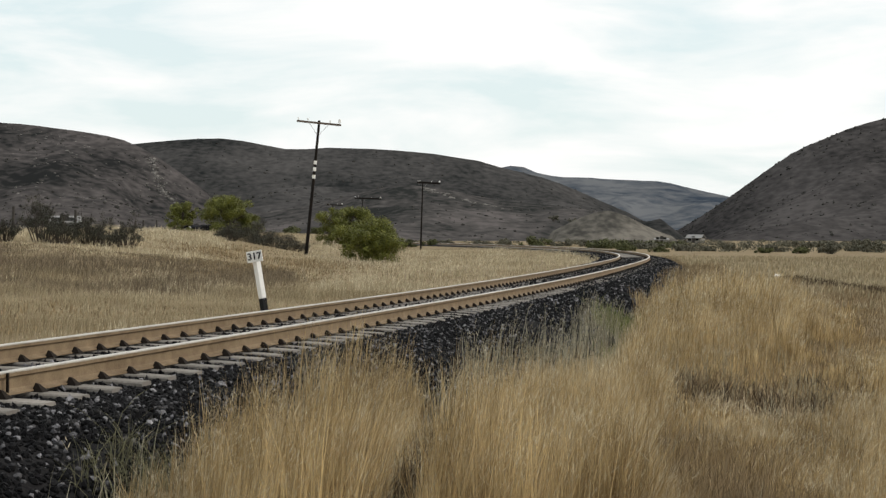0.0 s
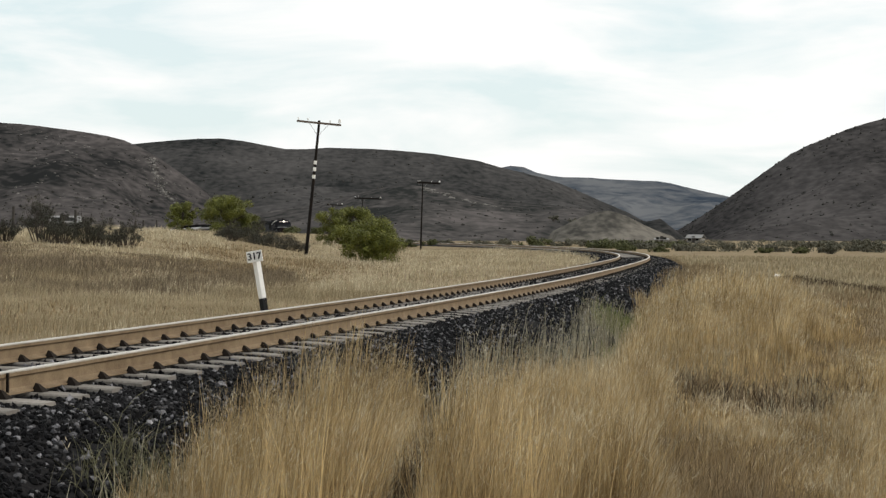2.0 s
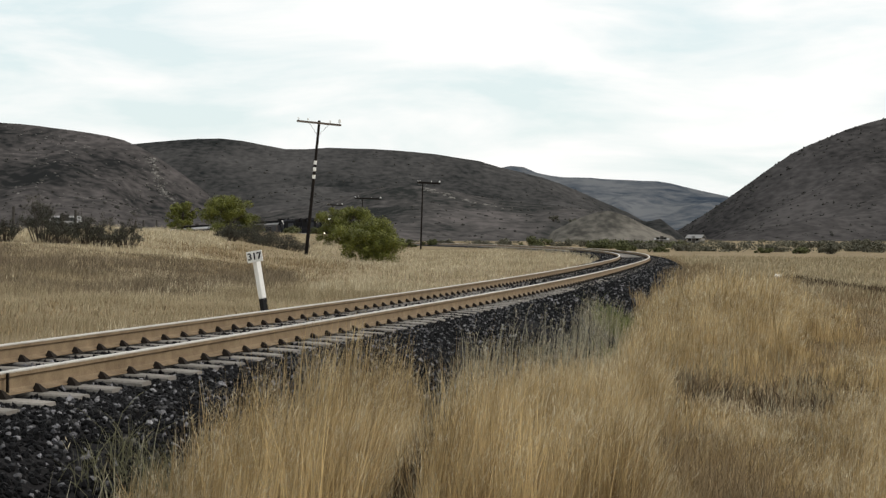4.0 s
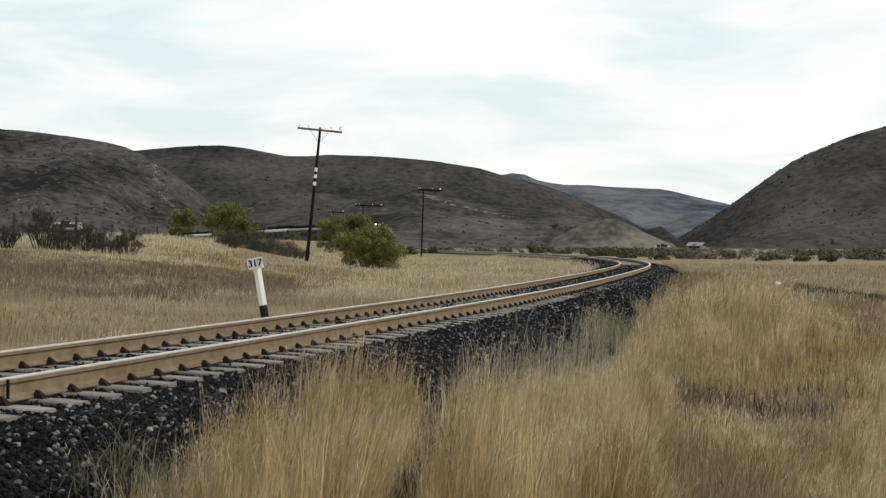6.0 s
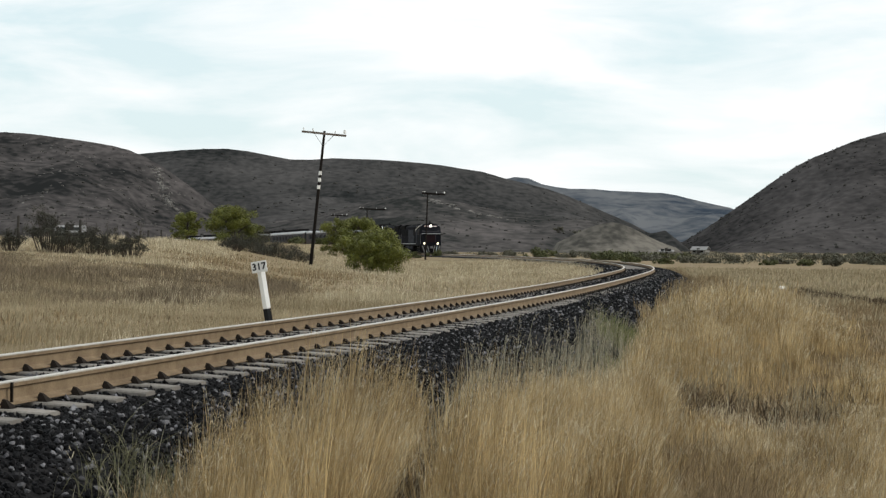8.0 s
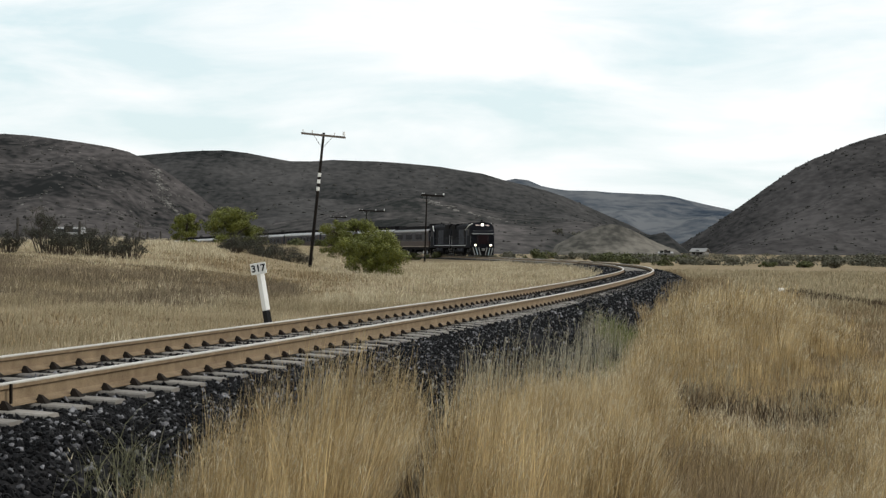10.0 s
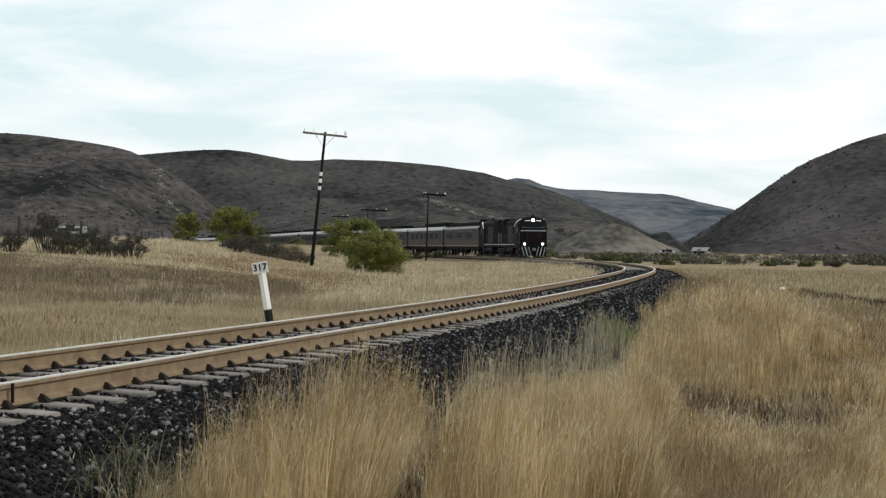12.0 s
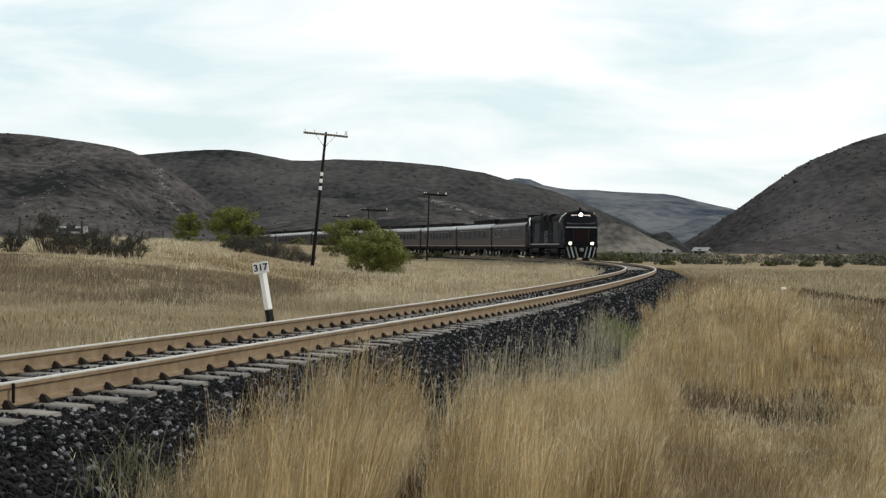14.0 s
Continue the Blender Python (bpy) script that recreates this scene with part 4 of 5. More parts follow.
def scrub_on_hills():
    """Uncounted far bushes: uneven clumps dotted over hillsides and the far plain."""
    ico = bmesh.new()
    bmesh.ops.create_icosphere(ico, subdivisions=1, radius=1.0)
    bv = np.array([q.co[:] for q in ico.verts])
    bf = np.array([[q.index for q in f.verts] for f in ico.faces])
    ico.free()
    dg = bpy.context.evaluated_depsgraph_get()
    for name, n, xr, yr, size in (("hill_ridge", 2200, (-380, 200), (900, 1500), 1.35), ("hill_spur", 1300, (-300, -90), (620, 1150), 1.2), ("foothill", 1000, (-240, 120), (570, 950), 0.9), ("hill_shoulder", 1700, (130, 360), (660, 1310), 1.25), ("hill_shoulder", 420, (150, 330), (1262, 1312), 1.5)):
        ob = bpy.data.objects[name]
        pts = []
        for _ in range(n):
            x, y = RNG.uniform(*xr), RNG.uniform(*yr)
            if RNG.random() > 0.55 + 0.6 * float(wave(x, y, 110, 3.3)):
                continue
            hit, loc, nor, _f = ob.ray_cast((x, y, 500), (0, 0, -1))
            if hit and loc.z > 0.5:
                pts.append(loc[:])
        pts = np.array(pts)
        m = len(pts)
        ax = RNG.uniform(0.6, 1.5, (m, 1, 3)) * np.array([1.0, 1.0, 0.75]) * (size * RNG.uniform(0.25, 0.9, m))[:, None, None]
        v = bv[None] * RNG.uniform(0.65, 1.25, (m, len(bv), 1)) * ax + pts[:, None]
        f = bf[None] + (np.arange(m) * len(bv))[:, None, None]
        tagged(bulk_object("hillside_scrub", v.reshape(-1, 3), f.reshape(-1, 3), M_SCRUB), "dark scrub dotted over the hillside", "scrub", kind="stuff")


M_SCRUB = material("hillside_bush", (0.024, 0.025, 0.022), (0.060, 0.056, 0.051), 0.2, 0.95, fine=2.0, island=0.35, spec=0.1)
bpy.context.view_layer.update()
scrub_on_hills()


def outcrop():
    """Pale rocks breaking out of the spur, and a dark clump of trees on the foothill."""
    spur = bpy.data.objects["hill_spur"]
    vs, fs, k = [], [], 0
    ball = bmesh.new()
    bmesh.ops.create_icosphere(ball, subdivisions=1, radius=1.0)
    cube = np.array([q.co[:] for q in ball.verts])
    quads = np.array([[q.index for q in f.verts] for f in ball.faces])
    ball.free()
    for _ in range(300):
        y = RNG.uniform(860, 1140)
        rib = RNG.random() < 0.38
        if rib:                                      # a rocky rib runs down from the crest
            y = RNG.uniform(1040, 1140)
        x = y * (-0.146 + 0.000085 * (1140 - y) + RNG.normal(0, 0.0022) if rib else RNG.uniform(-0.215, -0.13))
        hit, loc, nor, _f = spur.ray_cast((x, y, 500), (0, 0, -1))
        if not hit or loc.z < 4:
            continue
        size = RNG.uniform(0.4, 1.5 if rib else 0.8) * np.array([RNG.uniform(0.7, 1.8), RNG.uniform(0.7, 1.4), RNG.uniform(0.35, 0.8)])
        vs.append(cube * RNG.uniform(0.55, 1.2, (len(cube), 1)) * size + np.array(loc))
        fs.append(quads + k)
        k += len(cube)
    low = bpy.data.objects["foothill"]
    for _ in range(80):                             # a broken pale band along the foothill's shoulder
        q = RNG.uniform(-0.012, 0.030)
        y = 946 - 1300 * (q + 0.012) + RNG.normal(0, 4)
        hit, loc, nor, _f = low.ray_cast((q * y, y, 500), (0, 0, -1))
        if hit and math.sin(q * 620) > -0.5:
            size = RNG.uniform(0.4, 1.3) * np.array([RNG.uniform(0.9, 2.2), RNG.uniform(0.7, 1.4), RNG.uniform(0.3, 0.6)])
            vs.append(cube * RNG.uniform(0.55, 1.2, (len(cube), 1)) * size + np.array(loc))
            fs.append(quads + k)
            k += len(cube)
    tagged(bulk_object("rock_outcrop", np.concatenate(vs), np.concatenate(fs), M_ROCK), "pale rocks scattered over the scrubby spur", "rock", kind="stuff")
    foot = bpy.data.objects["foothill"]
    for n, (x, y) in enumerate(((54, 800), (58, 806), (62, 798), (66, 812), (51, 790), (44, 800))):
        hit, loc, nor, _f = foot.ray_cast((x, y, 500), (0, 0, -1))
        if hit:
            low_bush(x, y, RNG.uniform(4.5, 7.0), RNG.uniform(2.0, 3.4), 300 + n, M_LEAF_DRY, "dark tree clump on the stony foothill", loc.z)


M_ROCK = material("pale_rock", (0.09, 0.084, 0.078), (0.20, 0.19, 0.175), 0.5, 0.9, fine=4.0, island=0.3, spec=0.05)
outcrop()


# ---------------------------------------------------------------- lineside things
def ground_at(x, y):
    return float(ground_z(np.array([x]), np.array([y]))[0])


def telegraph_pole(x, y, h, lean, arm_l, arm_r, tilt, bands, label):
    """lean: metres to the right at the top; the crossarm reaches arm_l and arm_r from the pole, tilted by degrees."""
    e = new("telegraph_pole")
    e.matrix_basis = pose(x, y, ground_at(x, y))
    tagged(e, label, "telegraph pole", "telegraph poles along the line")
    top = Vector((lean, 0, h))
    way = top.normalized()
    part("pole", rod(way * -0.4, top, 0.105, 0.07, 12), M_POLE, e, "tarred dark timber pole")
    m = Matrix.Translation(way * (h - 0.12)) @ pose(0, -0.13, 0, 0, tilt, 0)
    bm = bmesh.new()
    add_box(bm, -arm_l, arm_r, -0.05, 0.05, -0.06 if bands else -0.11, 0.06 if bands else 0.11, 0.01, m)
    part("crossarm", bm, M_CROSSARM if bands else M_POLE, e, "weathered timber crossarm")
    for sx in (-0.55, 0.55):
        a, b = m @ Vector((sx, -0.02, -0.05)), way * (h - 0.85)
        part("brace", rod(a, b, 0.012, 0.012, 5), M_STEEL, e)
    for q in (-arm_l + 0.1, -arm_l * 0.5, arm_r * 0.5, arm_r - 0.1):
        p = m @ Vector((q, 0, 0.06))
        bm = rod(p, p + Vector((0, 0, 0.1)), 0.02, 0.02, 6)
        wide = 1.9 if q == arm_r - 0.1 else 1.0
        rod(p + Vector((0, 0, 0.07)), p + Vector((0, 0, 0.07 + 0.10 * wide)), 0.05 * wide, 0.035 * wide, 8, bm)
        part("insulator", bm, M_INSUL, e, "white porcelain insulator")
    if bands:
        for q in (0.585, 0.640, 0.69):
            c = way * (h * q)
            r = 0.105 - 0.035 * q + 0.006
            part("band", rod(c - way * 0.11, c + way * 0.11, r, r - 0.001, 12), M_WHITE, e, "white painted band")
    return e


telegraph_pole(-7.85, 115, 7.7, 0.74, 1.28, 1.28, 5.5, True, "leaning dark timber telegraph pole with white painted bands")
telegraph_pole(-2.54, 228, 7.75, 0.22, 0.65, 2.0, 3.0, False, "dark timber telegraph pole with one crossarm beside the track")
telegraph_pole(-12.9, 320, 8.1, 0.0, 1.2, 3.0, 2.0, False, "far dark timber telegraph pole behind a thorn tree")
telegraph_pole(-22.0, 399, 8.1, 0.0, 1.2, 2.0, 1.0, False, "far dark timber telegraph pole behind a thorn tree")


def kilometre_post():
    x, y, _ = on_track(23.1, -2.9)
    z = ground_at(x, y)
    e = new("kilometre_post")
    e.matrix_basis = pose(x, y, z, 0, -9.5, 0) @ pose(0, 0, 0, 0, 0, -44)
    tagged(e, "leaning white concrete kilometre post with a number plate", "kilometre post")
    h, foot = 0.58 - z, -0.09 - z
    bm = bmesh.new()
    add_box(bm, -0.05, 0.05, -0.05, 0.05, foot, h, 0.010)
    part("post", bm, M_WHITE, e, "white painted concrete shaft")
    bm = bmesh.new()
    add_box(bm, -0.052, 0.052, -0.052, 0.052, -0.3, foot, 0.010)
    part("foot", bm, M_BLACK, e, "black painted foot")
    bm = bmesh.new()
    add_box(bm, -0.135, 0.135, -0.012, 0.012, h - 0.04, h + 0.15, 0.006, pose(0, 0, 0, 0, 0, 36) @ pose(0.0, -0.085, 0))
    plate = part("number_plate", bm, M_WHITE, e, "white number plate")
    font = bpy.data.curves.new("digits", "FONT")
    font.body, font.size, font.align_x, font.align_y, font.extrude, font.offset = "317", 0.165, "CENTER", "CENTER", 0.003, 0.004
    tmp = new("digits_curve", font)
    bpy.context.view_layer.update()
    me = bpy.data.meshes.new_from_object(tmp.evaluated_get(bpy.context.evaluated_depsgraph_get()))
    bpy.data.objects.remove(tmp)
    me.materials.clear()
    me.materials.append(M_BLACK)
    dg = new("number", me)
    dg.parent = plate
    dg.matrix_basis = pose(0, 0, 0, 0, 0, 36) @ pose(0, -0.1005, h + 0.055, 90)
    dg["label"] = "black digits 317"


kilometre_post()


def fence_post(x, y, h, label="thin weathered timber fence post in dry grass"):
    e = new("fence_post")
    e.matrix_basis = pose(x, y, ground_at(x, y))
    tagged(e, label, "fence post", "old fence along the rise")
    part("stake", rod((0, 0, -0.3), (0.03, 0, h), 0.085, 0.07, 8), M_POST, e)
    part("cap", rod((0.03, 0, h), (0.031, 0, h + 0.03), 0.06, 0.03, 8), M_POST, e)


for ax, yy, h in ((-214.5, 98, 1.4), (-183.5, 104, 1.25), (-149.5, 132, 0.75), (-153.5, 134, 0.7), (-143, 150, 0.9)):
    fence_post(at_view(ax, yy), yy, h)


def whitewashed_stone(x, y, size, label):
    rnd = random.Random(int(x * 10))
    bm = bmesh.new()
    bmesh.ops.create_icosphere(bm, subdivisions=2, radius=size)
    for v in bm.verts:
        v.co *= 1 + 0.18 * noise.noise(v.co * 3 / size * 0.5 + Vector((x, y, 0)))
        v.co.z *= 0.75
    me = bpy.data.meshes.new("marker_stone")
    bm.to_mesh(me)
    bm.free()
    me.materials.append(M_WHITE)
    ob = new("marker_stone", me)
    ob.matrix_basis = pose(x, y, ground_at(x, y) + size * 0.45, 0, 0, rnd.uniform(0, 90))
    tagged(ob, label, "stone")


whitewashed_stone(at_view(166.5, 86), 86, 0.22, "whitewashed marker stone in the dry field")
whitewashed_stone(at_view(165, 86.6), 86.6, 0.13, "whitewashed marker stone in the dry field")
whitewashed_stone(at_view(-145.5, 128), 128, 0.11, "pale stone on the crest of the grassy rise")


def shed(x, y, w, d, h, turn, label):
    e = new("farm_shed")
    e.matrix_basis = pose(x, y, ground_at(x, y), 0, 0, turn)
    tagged(e, label, "shed", "farm sheds")
    bm = bmesh.new()
    add_box(bm, -w / 2, w / 2, -d / 2, d / 2, -0.3, h * 0.62)
    part("wall", bm, M_WALL, e, "whitewashed wall")
    bm = bmesh.new()
    loft(bm, [[(q, -d / 2 - 0.3, h * 0.6), (q, 0, h), (q, d / 2 + 0.3, h * 0.6), (q, d / 2 + 0.3, h * 0.6 + 0.12), (q, 0, h + 0.14), (q, -d / 2 - 0.3, h * 0.6 + 0.12)] for q in (-w / 2 - 0.3, w / 2 + 0.3)])
    part("roof", bm, M_TIN, e, "grey corrugated iron roof")
    for q in (-w * 0.28, w * 0.24):
        bm = bmesh.new()
        add_box(bm, q - 0.5, q + 0.5, -d / 2 - 0.03, -d / 2 + 0.03, 0.7, 1.6)
        part("window", bm, M_GLASS, e)
    bm = bmesh.new()
    add_box(bm, -0.45, 0.45, -d / 2 - 0.04, -d / 2 + 0.02, -0.2, 1.9)
    part("door", bm, M_POST, e)


shed(at_view(126, 560), 560, 4.2, 3.4, 2.3, -28, "far farm shed with pale walls at the hill's foot")
shed(at_view(109, 600), 600, 4.0, 2.4, 1.2, -8, "far low farm shed with pale roof among bushes")
shed(at_view(-189, 210), 210, 3.0, 2.2, 1.65, 12, "small white shed half hidden behind dry bushes")


# ---------------------------------------------------------------- the train
SPEED = 17.45


def front_s(t):
    """Where the front is at a time; it gathers a little speed in the middle of the bend."""
    return 157.6 + SPEED * (14.0 - t) + 4.2 * math.exp(-((t - 6.5) / 2.4) ** 2) - 1.6 * math.exp(-((t - 2.0) / 1.5) ** 2) - 0.4


VEHICLES = []
WHEELS = []


def wheelset(parent, y, r, spin=0):
    ax = rod((-0.95, 0, 0), (0.95, 0, 0), 0.08, 0.08, 10)
    ob = part("wheelset", ax, M_WHEEL, parent, "steel axle with two wheels")
    ob.matrix_basis = pose(0, y, r)
    for sx in (-0.75, 0.75):
        bm = rod((sx - 0.065, 0, 0), (sx + 0.065, 0, 0), r, r, 24)
        rod((sx - 0.095 * (1 if sx > 0 else -1), 0, 0), (sx - 0.06 * (1 if sx > 0 else -1), 0, 0), r + 0.028, r + 0.028, 24, bm)
        for k in range(5):
            a = k * 1.2566
            rod((sx + 0.05 * (1 if sx > 0 else -1), math.cos(a) * r * 0.55, math.sin(a) * r * 0.55), (sx + 0.085 * (1 if sx > 0 else -1), math.cos(a) * r * 0.55, math.sin(a) * r * 0.55), r * 0.14, r * 0.12, 6, bm)
        part("wheel", bm, M_WHEEL, ob)
    if spin:
        WHEELS.append((ob, y, r, spin))


def bogie_frame(parent, y0, length, r):
    bm = bmesh.new()
    for sx in (-1, 1):
        x0, x1 = sorted((sx * 1.02, sx * 1.16))
        add_box(bm, x0, x1, y0 - length / 2, y0 + length / 2, r + 0.02, r + 0.32, 0.03)
        for q in (-0.36, 0, 0.36):
            add_box(bm, *sorted((sx * 1.0, sx * 1.22)), y0 + q * length - 0.17, y0 + q * length + 0.17, r - 0.22, r + 0.2, 0.03)
    add_box(bm, -1.05, 1.05, y0 - 0.3, y0 + 0.3, r + 0.05, r + 0.35, 0.03)
    return part("bogie_frame", bm, M_ROOF_DARK, parent, "black bogie side frame with axle boxes")


def locomotive(lit, start, label):
    L = 15.5
    e = new("locomotive")
    tagged(e, label, "locomotive")
    f, b = L / 2, -L / 2
    part("underframe", box(-1.42, 1.42, b + 0.4, f - 0.55, 1.05, 1.32, 0.03), M_ROOF_DARK, e, "black underframe")
    part("sill_stripe", box(-1.445, 1.445, b + 0.45, f - 3.4, 1.325, 1.40), M_SILVER, e, "pale grey sill line")
    # hood with rounded shoulders
    def ring(y, w, z0, z1, r):
        pts = [(-w, y, z0)]
        for k in range(5):
            a = math.pi - k * math.pi / 8
            pts.append((-w + r + r * math.cos(a), y, z1 - r + r * math.sin(a)))
        for k in range(5):
            a = math.pi / 2 - k * math.pi / 8
            pts.append((w - r + r * math.cos(a), y, z1 - r + r * math.sin(a)))
        return pts + [(w, y, z0)]
    bm = bmesh.new()
    loft(bm, [ring(y, 1.30, 1.33, z, 0.25) for y, z in ((b + 0.35, 3.74), (b + 0.6, 3.80), (f - 4.0, 3.90))])
    part("hood", bm, M_LOCO, e, "dark slate engine hood")
    bm = bmesh.new()
    loft(bm, [ring(y, 0.98, 3.70, 3.97, 0.18) for y in (b + 1.2, f - 4.4)])
    part("roof_housing", bm, M_ROOF_DARK, e, "sooty black roof housing")
    # radiator wings at the rear, exhaust, fans
    bm = bmesh.new()
    loft(bm, [[(-1.45, y, 3.42), (1.45, y, 3.42), (1.48, y, 3.9), (1.2, y, 4.05), (-1.2, y, 4.05), (-1.48, y, 3.9)] for y in (b + 0.9, b + 3.6)])
    part("radiator_wings", bm, M_ROOF_DARK, e, "black overhanging radiator wings")
    part("exhaust_stack", box(-0.35, 0.35, -0.8, 0.6, 3.95, 4.16, 0.05), M_ROOF_DARK, e)
    for q in (-5.6, -3.4, 2.2):
        part("roof_fan", rod((0, q, 3.94), (0, q, 4.08), 0.55, 0.5, 16), M_ROOF_DARK, e)
    # side doors and louvres, light slanted stripe behind the cab and at the rear
    for sx in (-1, 1):
        for k in range(4):
            y0 = b + 5.6 + k * 1.32
            part("hood_door", box(*sorted((sx * 1.295, sx * 1.325)), y0, y0 + 1.22, 1.5, 3.3, 0.008), M_LOCO_GREY if k in (0, 1, 2) else M_LOCO, e)
        part("air_intake", box(*sorted((sx * 1.295, sx * 1.345)), f - 6.3, f - 4.9, 2.45, 3.55, 0.02), M_ROOF_DARK, e, "black air intake grille")
        for k in range(7):
            z0 = 2.35 + k * 0.14
            part("louvre", box(*sorted((sx * 1.295, sx * 1.35)), b + 1.6, b + 4.9, z0, z0 + 0.05), M_ROOF_DARK, e)
        for y0 in (f - 3.3, f - 0.75, b + 0.75):
            part("handrail", rod((sx * 1.4, y0, 1.35), (sx * 1.4, y0, 2.6), 0.02, 0.02, 6), M_SILVER, e, "pale grey handrail")
        part("side_rail", rod((sx * 1.42, b + 0.8, 2.3), (sx * 1.42, f - 3.4, 2.3), 0.022, 0.022, 6), M_LOCO_GREY, e)
        for k in range(4):
            z0 = 0.35 + k * 0.24
            part("step", box(*sorted((sx * 1.1, sx * 1.42)), f - 3.15, f - 2.6, z0, z0 + 0.04), M_STEEL, e)
            part("step", box(*sorted((sx * 1.1, sx * 1.42)), b + 0.5, b + 0.95, z0, z0 + 0.04), M_STEEL, e)
    # full-width cab with a raked windscreen
    bm = bmesh.new()
    cab_sec = []
    def arch(y, w, top, rise):
        pts = [(-w, y, 1.1)]
        for k in range(11):
            a = math.pi * (1 - k / 10)
            pts.append((math.copysign(w * abs(math.cos(a)) ** 0.75, math.cos(a)), y, top - rise + rise * math.sin(a) ** 0.8))
        return pts + [(w, y, 1.1)]
    for y, w, top, rise in ((f - 4.0, 1.45, 4.06, 0.80), (f - 1.25, 1.45, 4.16, 0.86), (f - 0.95, 1.43, 4.06, 0.84), (f - 0.64, 1.40, 3.16, 0.22), (f - 0.5, 1.36, 2.74, 0.08)):
        cab_sec.append(arch(y, w, top, rise))
    loft(bm, cab_sec)
    cab = part("cab", bm, M_LOCO, e, "full-width slate cab with rounded roof")
    part("headlight_box", box(-0.28, 0.28, f - 1.5, f - 0.84, 3.56, 4.2, 0.05), M_ROOF_DARK, cab)
    for sx in (-1, 1):
        part("number_box", box(*sorted((sx * 0.27, sx * 0.80)), f - 1.2, f - 0.845, 3.54, 3.80, 0.02), M_NUMBER if lit else M_SILVER, cab, "pinkish number box")
        bm = bmesh.new()
        loft(bm, [[(x, f - 0.885, 3.44), (x, f - 0.60, 3.02), (x, f - 0.575, 3.03), (x, f - 0.86, 3.46)] for x in sorted((sx * 0.08, sx * 1.18))])
        part("windscreen", bm, M_GLASS, cab, "dark raked windscreen")
        part("side_window", box(*sorted((sx * 1.435, sx * 1.46)), f - 2.9, f - 1.7, 2.55, 3.25, 0.01), M_GLASS, cab, "dark cab side window")
        part("cab_door", box(*sorted((sx * 1.44, sx * 1.462)), f - 3.8, f - 3.15, 1.4, 3.3, 0.01), M_LOCO_GREY, cab)
    for sx in (-1, 1):
        bm = bmesh.new()
        for (x0, y0, z0), (x1, y1, z1) in (((1.16, f - 1.3, 3.93), (1.38, f - 2.6, 3.70)), ((1.38, f - 2.6, 3.70), (1.46, f - 3.9, 3.22))):
            rod((sx * x0, y0, z0), (sx * x1, y1, z1), 0.065, 0.065, 6, bm)
        part("slanted_stripe", bm, M_WHITE, cab, "pale slanted stripe on the cab side")
    part("nose_line", box(-1.30, 1.30, f - 0.55, f - 0.475, 2.70, 2.79, 0.01), M_SILVER, cab, "pale line across the nose")
    part("nose_panel", box(-0.75, 0.75, f - 0.52, f - 0.47, 1.55, 2.6, 0.02), M_MAROON, cab, "dark maroon nose panel")
    for sx in (-0.62, 0.62):
        part("grab_rail", rod((sx, f - 0.44, 1.5), (sx, f - 0.44, 2.6), 0.018, 0.018, 6), M_LOCO_GREY, cab)
    part("headlight", rod((0, f - 0.9, 3.80), (0, f - 0.82, 3.80), 0.17, 0.17, 16), M_HEAD if lit else M_STEEL, e, "twin-beam headlight")
    part("beacon", rod((0, f - 1.3, 4.14), (0, f - 1.3, 4.42), 0.12, 0.09, 10), M_ROOF_DARK, e)
    for sx in (-0.92, 0.92):
        part("ditch_light_housing", box(sx - 0.17, sx + 0.17, f - 0.62, f - 0.43, 1.24, 1.58, 0.04), M_ROOF_DARK, e)
        part("ditch_light", rod((sx, f - 0.45, 1.41), (sx, f - 0.40, 1.41), 0.13, 0.13, 14), M_DITCH if lit else M_STEEL, e, "round ditch light")
    # plough with diagonal stripes
    bm = bmesh.new()
    loft(bm, [[(-1.35, f - 0.75, 0.2), (1.35, f - 0.75, 0.2), (1.35, f - 0.75, 1.15), (-1.35, f - 0.75, 1.15)],
              [(-1.2, f - 0.32, 0.2), (1.2, f - 0.32, 0.2), (1.32, f - 0.5, 1.15), (-1.32, f - 0.5, 1.15)]])
    plough = part("pilot", bm, M_ROOF_DARK, e, "black pilot with diagonal pale stripes")
    for sx in (-1, 1):
        for k in range(3):
            a = 0.22 + k * 0.34
            bm = bmesh.new()
            pts = [(sx * a, f - 0.31, 0.22), (sx * (a + 0.11), f - 0.31, 0.22), (sx * (a + 0.35), f - 0.475, 1.12), (sx * (a + 0.24), f - 0.475, 1.12)]
            loft(bm, [pts, [(p[0], p[1] + 0.03, p[2]) for p in pts]])
            part("stripe", bm, M_PILOT if k != 1 else M_CYAN, plough, "pale diagonal stripe")
    part("coupler", box(-0.14, 0.14, f - 0.6, f + 0.12, 0.72, 1.02, 0.05), M_STEEL, e)
    part("rear_coupler", box(-0.14, 0.14, b - 0.12, b + 0.5, 0.72, 1.02, 0.05), M_STEEL, e)
    bm = bmesh.new()
    loft(bm, [[(-1.3, y, 1.04), (-1.3, y, 0.55), (-0.9, y, 0.25), (0.9, y, 0.25), (1.3, y, 0.55), (1.3, y, 1.04)] for y in (-2.0, 1.5)])
    part("fuel_tank", bm, M_ROOF_DARK, e, "black fuel tank")
    for y0 in (-4.9, 4.4):
        bogie_frame(e, y0, 4.1, 0.5)
        for q in (-1.6, 0, 1.6):
            wheelset(e, y0 + q, 0.5, 1 if lit else -1)
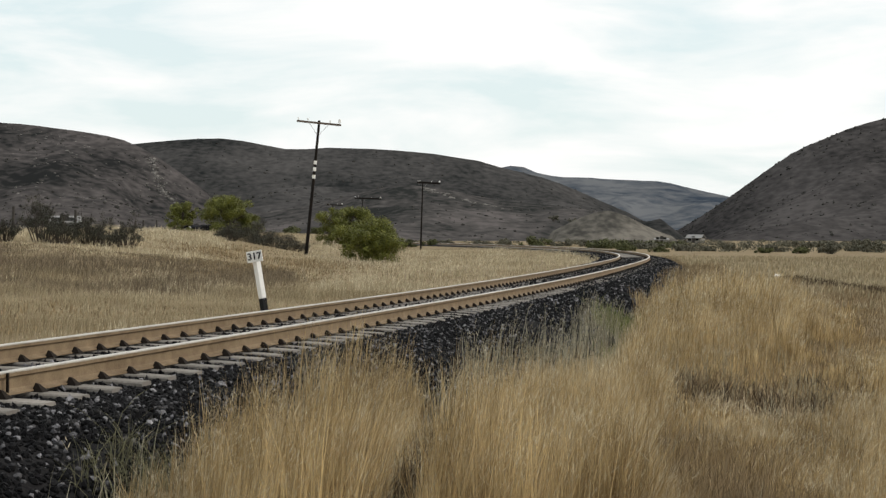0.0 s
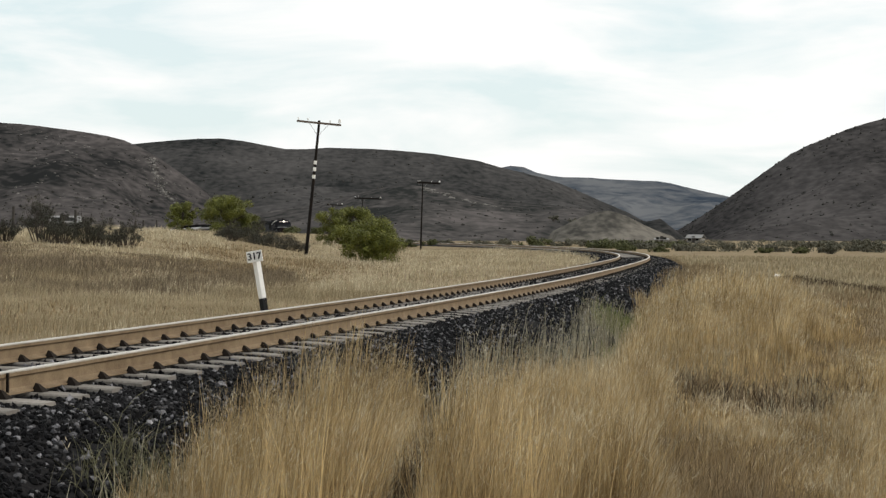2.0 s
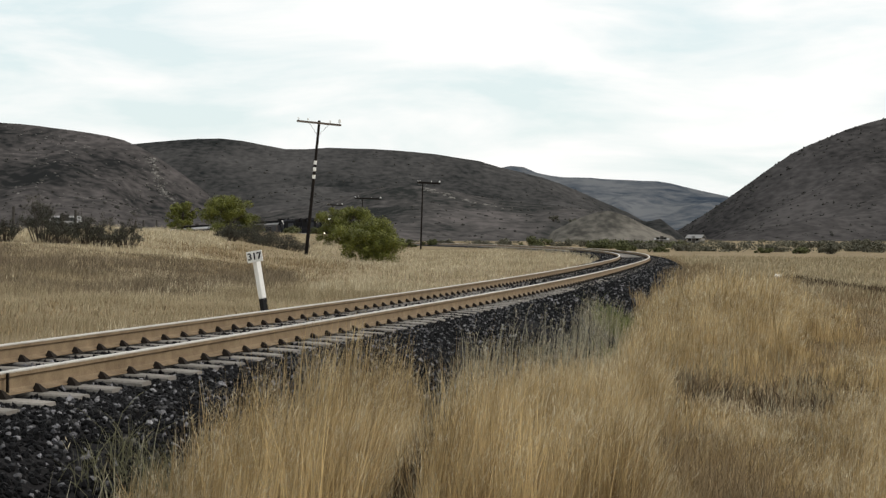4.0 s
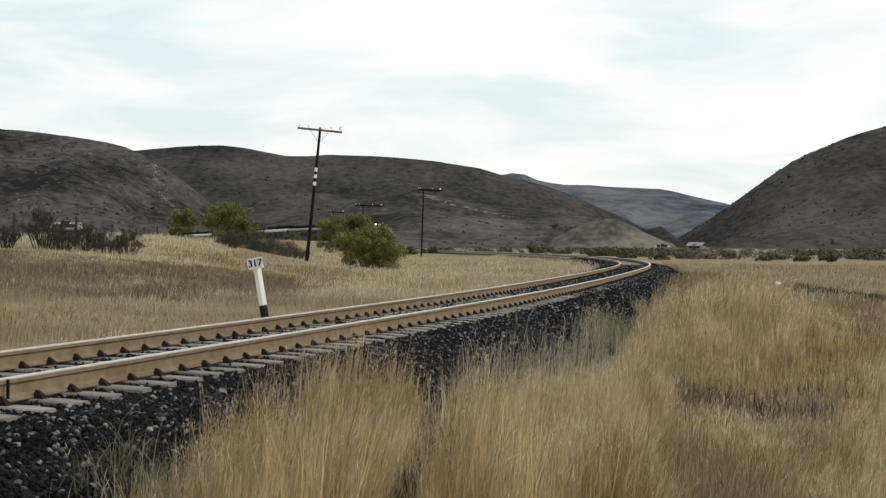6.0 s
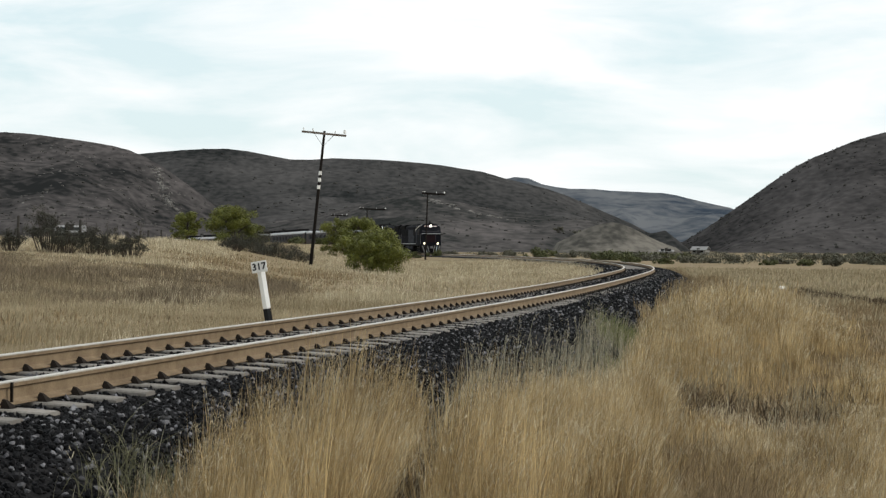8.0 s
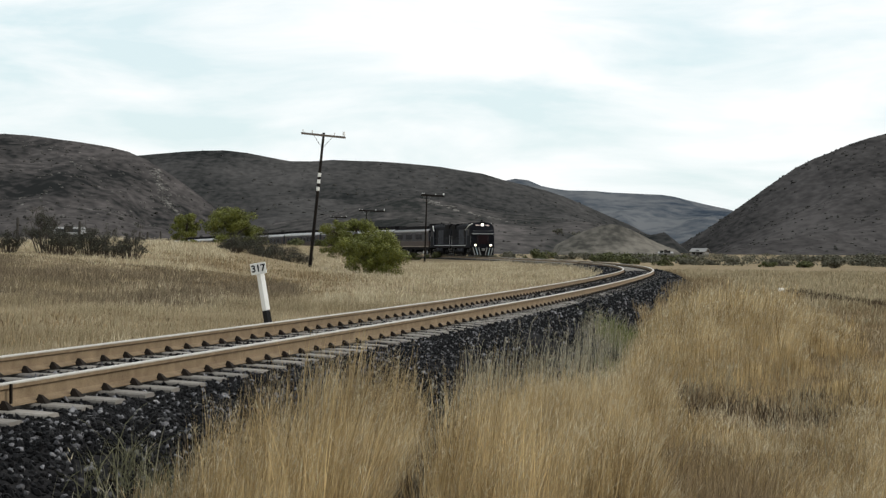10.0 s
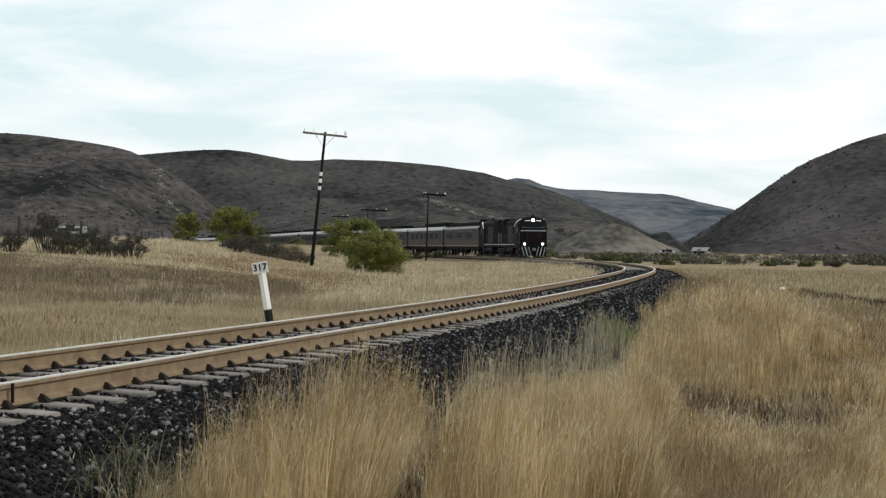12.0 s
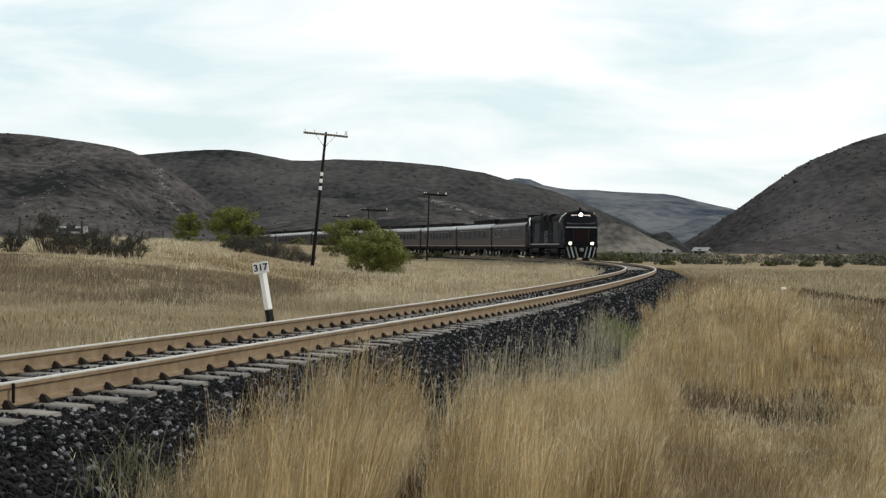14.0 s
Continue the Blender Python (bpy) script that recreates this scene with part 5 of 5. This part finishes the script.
    for sx in (-1, 1):
        for q in (-1.2, 0.8):
            part("air_reservoir", rod((sx * 1.36, q - 0.5, 0.8), (sx * 1.36, q + 0.5, 0.8), 0.17, 0.17, 12), M_LOCO_GREY, e, "grey air reservoir")
    VEHICLES.append((e, start, L, 0 if lit else math.pi))


COACH = 26.1


def coach_body(L, roof_mat, vents, windows):
    e = new("passenger_coach")
    h = L / 2 - 0.48
    part("underframe", box(-1.32, 1.32, -h, h, 0.80, 1.16, 0.02), M_ROOF_DARK, e, "black underframe")
    bm = bmesh.new()
    add_box(bm, -1.42, 1.42, -h, h, 1.17, 1.95, 0.02)
    part("lower_side", bm, M_COACH_LOW, e, "dull brown lower body")
    part("stripe", box(-1.43, 1.43, -h + 0.02, h - 0.02, 1.17, 1.27), M_STRIPE, e, "pale line along the sill")
    bm = bmesh.new()
    add_box(bm, -1.415, 1.415, -h + 0.005, h - 0.005, 1.955, 3.25, 0.02)
    part("upper_side", bm, M_COACH, e, "dull slate upper body")
    # arched roof
    bm = bmesh.new()
    sec = [(-1.46, 3.22), (-1.45, 3.34), (-1.28, 3.52), (-0.95, 3.66), (-0.5, 3.75), (0, 3.78), (0.5, 3.75), (0.95, 3.66), (1.28, 3.52), (1.45, 3.34), (1.46, 3.22)]
    loft(bm, [[(x * k, y, z - (0.1 if k < 1 else 0)) for x, z in sec] for y, k in ((-h - 0.05, 0.97), (-h + 0.3, 1.0), (h - 0.3, 1.0), (h + 0.05, 0.97))])
    part("roof", bm, M_ROOF_DARK, e, "sooty arched roof")
    for sx in (-1, 1):
        bm = bmesh.new()
        edge = [(1.468, 3.21), (1.462, 3.345), (1.29, 3.53)] + ([(0.955, 3.672)] if roof_mat is M_SILVER else [])
        loft(bm, [[(sx * x, y, z) for x, z in edge] + [(sx * (x - 0.05), y, z - 0.05) for x, z in reversed(edge)] for y in (-h + 0.02, h - 0.02)])
        part("roof_edge", bm, M_SILVER if roof_mat is M_SILVER else M_STEEL, e, "pale silver roof edge")
    for y0, y1, top in vents:
        part("roof_unit", box(-0.9, 0.9, h * y0, h * y1, 3.60, top, 0.06), M_ROOF_DARK, e, "sooty black roof unit")
    for sx in (-1, 1):
        for k in range(windows):
            y0 = -h + 2.2 + k * (2 * h - 4.4) / windows
            win = part("window", box(*sorted((sx * 1.41, sx * 1.432)), y0, y0 + (2 * h - 4.4) / windows * 0.66, 2.15, 2.95, 0.015), M_GLASS, e)
            part("window_frame", box(*sorted((sx * 1.41, sx * 1.428)), y0 - 0.05, y0 + (2 * h - 4.4) / windows * 0.66 + 0.05, 2.10, 3.0, 0.01), M_COACH_LOW, win)
        for y0 in (-h + 0.5, h - 1.35):
            part("end_door", box(*sorted((sx * 1.41, sx * 1.435)), y0, y0 + 0.85, 1.3, 3.1, 0.015), M_COACH_LOW, e)
        for q in (-3.8, -1.2, 2.0):
            part("equipment_box", box(*sorted((sx * 0.7, sx * 1.3)), q, q + 1.7, 0.45, 0.97, 0.03), M_ROOF_DARK, e)
        for q in (-h + 0.45, h - 1.1):
            part("footstep", box(*sorted((sx * 1.05, sx * 1.4)), q, q + 0.65, 0.5, 0.54), M_STEEL, e)
    for y0 in (-h - 0.45, h - 0.02):
        part("gangway", box(-0.55, 0.55, y0, y0 + 0.47, 1.2, 3.3, 0.03), M_ROOF_DARK, e, "black folding gangway")
    for y0 in (-h + 3.1, h - 3.1):
        bogie_frame(e, y0, 3.4, 0.43)
        for q in (-1.22, 1.22):
            wheelset(e, y0 + q, 0.43)
            for sx in (-1, 1):
                part("axle_box", box(*sorted((sx * 1.17, sx * 1.25)), y0 + q - 0.2, y0 + q + 0.2, 0.26, 0.62, 0.03), M_SILVER, e, "pale axle box cover")
    return e


locomotive(True, 0.0, "dark slate diesel locomotive with lit headlights and striped front")
locomotive(False, 15.6, "dark slate diesel locomotive running backwards, coupled behind the first")
first = tagged(coach_body(COACH, M_ROOF_DARK, ((-0.9, 0.8, 4.05), (0.82, 0.95, 4.3)), 3), "dull slate baggage coach with sooty roof units", "railway coach", "coaches of the train")
second = tagged(coach_body(COACH, M_SILVER, ((-0.9, 0.95, 3.86), *((0.8 - 0.17 * k, 0.93 - 0.17 * k, 4.2) for k in range(7))), 6), "dull slate passenger coach with silver roof and black roof units", "railway coach", "coaches of the train")
third = tagged(coach_body(COACH, M_SILVER, ((-0.95, 0.55, 4.12),), 9), "dull slate passenger coach with plain silver roof", "railway coach", "coaches of the train")
fourth = tagged(coach_body(COACH, M_SILVER, ((-0.95, 0.1, 4.12), (0.16, 0.95, 4.12)), 9), "dull slate passenger coach with silver roof and long black roof units", "railway coach", "coaches of the train")
coaches = [first, second, third, fourth, copy_thing(fourth, Matrix()), copy_thing(third, Matrix()), copy_thing(fourth, Matrix()),
           copy_thing(second, Matrix())]
for i, c in enumerate(coaches):
    VEHICLES.append((c, 31.3 + COACH * i, COACH, 0))


def motions():
    for thing, start, length, turn in VEHICLES:
        rows = []
        for i in range(57):
            t = i * 0.25
            a, b = on_track(front_s(t) + start + 0.18 * length), on_track(front_s(t) + start + 0.82 * length)
            mid, d = (Vector(a) + Vector(b)) / 2, Vector(a) - Vector(b)
            flat = math.hypot(d.x, d.y)
            rows.append((t, Matrix.Translation(mid) @ Matrix.Rotation(math.atan2(d.y, d.x) - math.pi / 2, 4, "Z") @ Matrix.Rotation(math.atan2(d.z, flat), 4, "X") @ Matrix.Rotation(turn, 4, "Z")))
        walk(thing, rows)
    for wheel, y, r, spin in WHEELS:
        walk(wheel, [(i / 30, Matrix.Translation((0, y, r)) @ Matrix.Rotation(-spin * SPEED * i / 30 / r, 4, "X")) for i in range(421)])


motions()
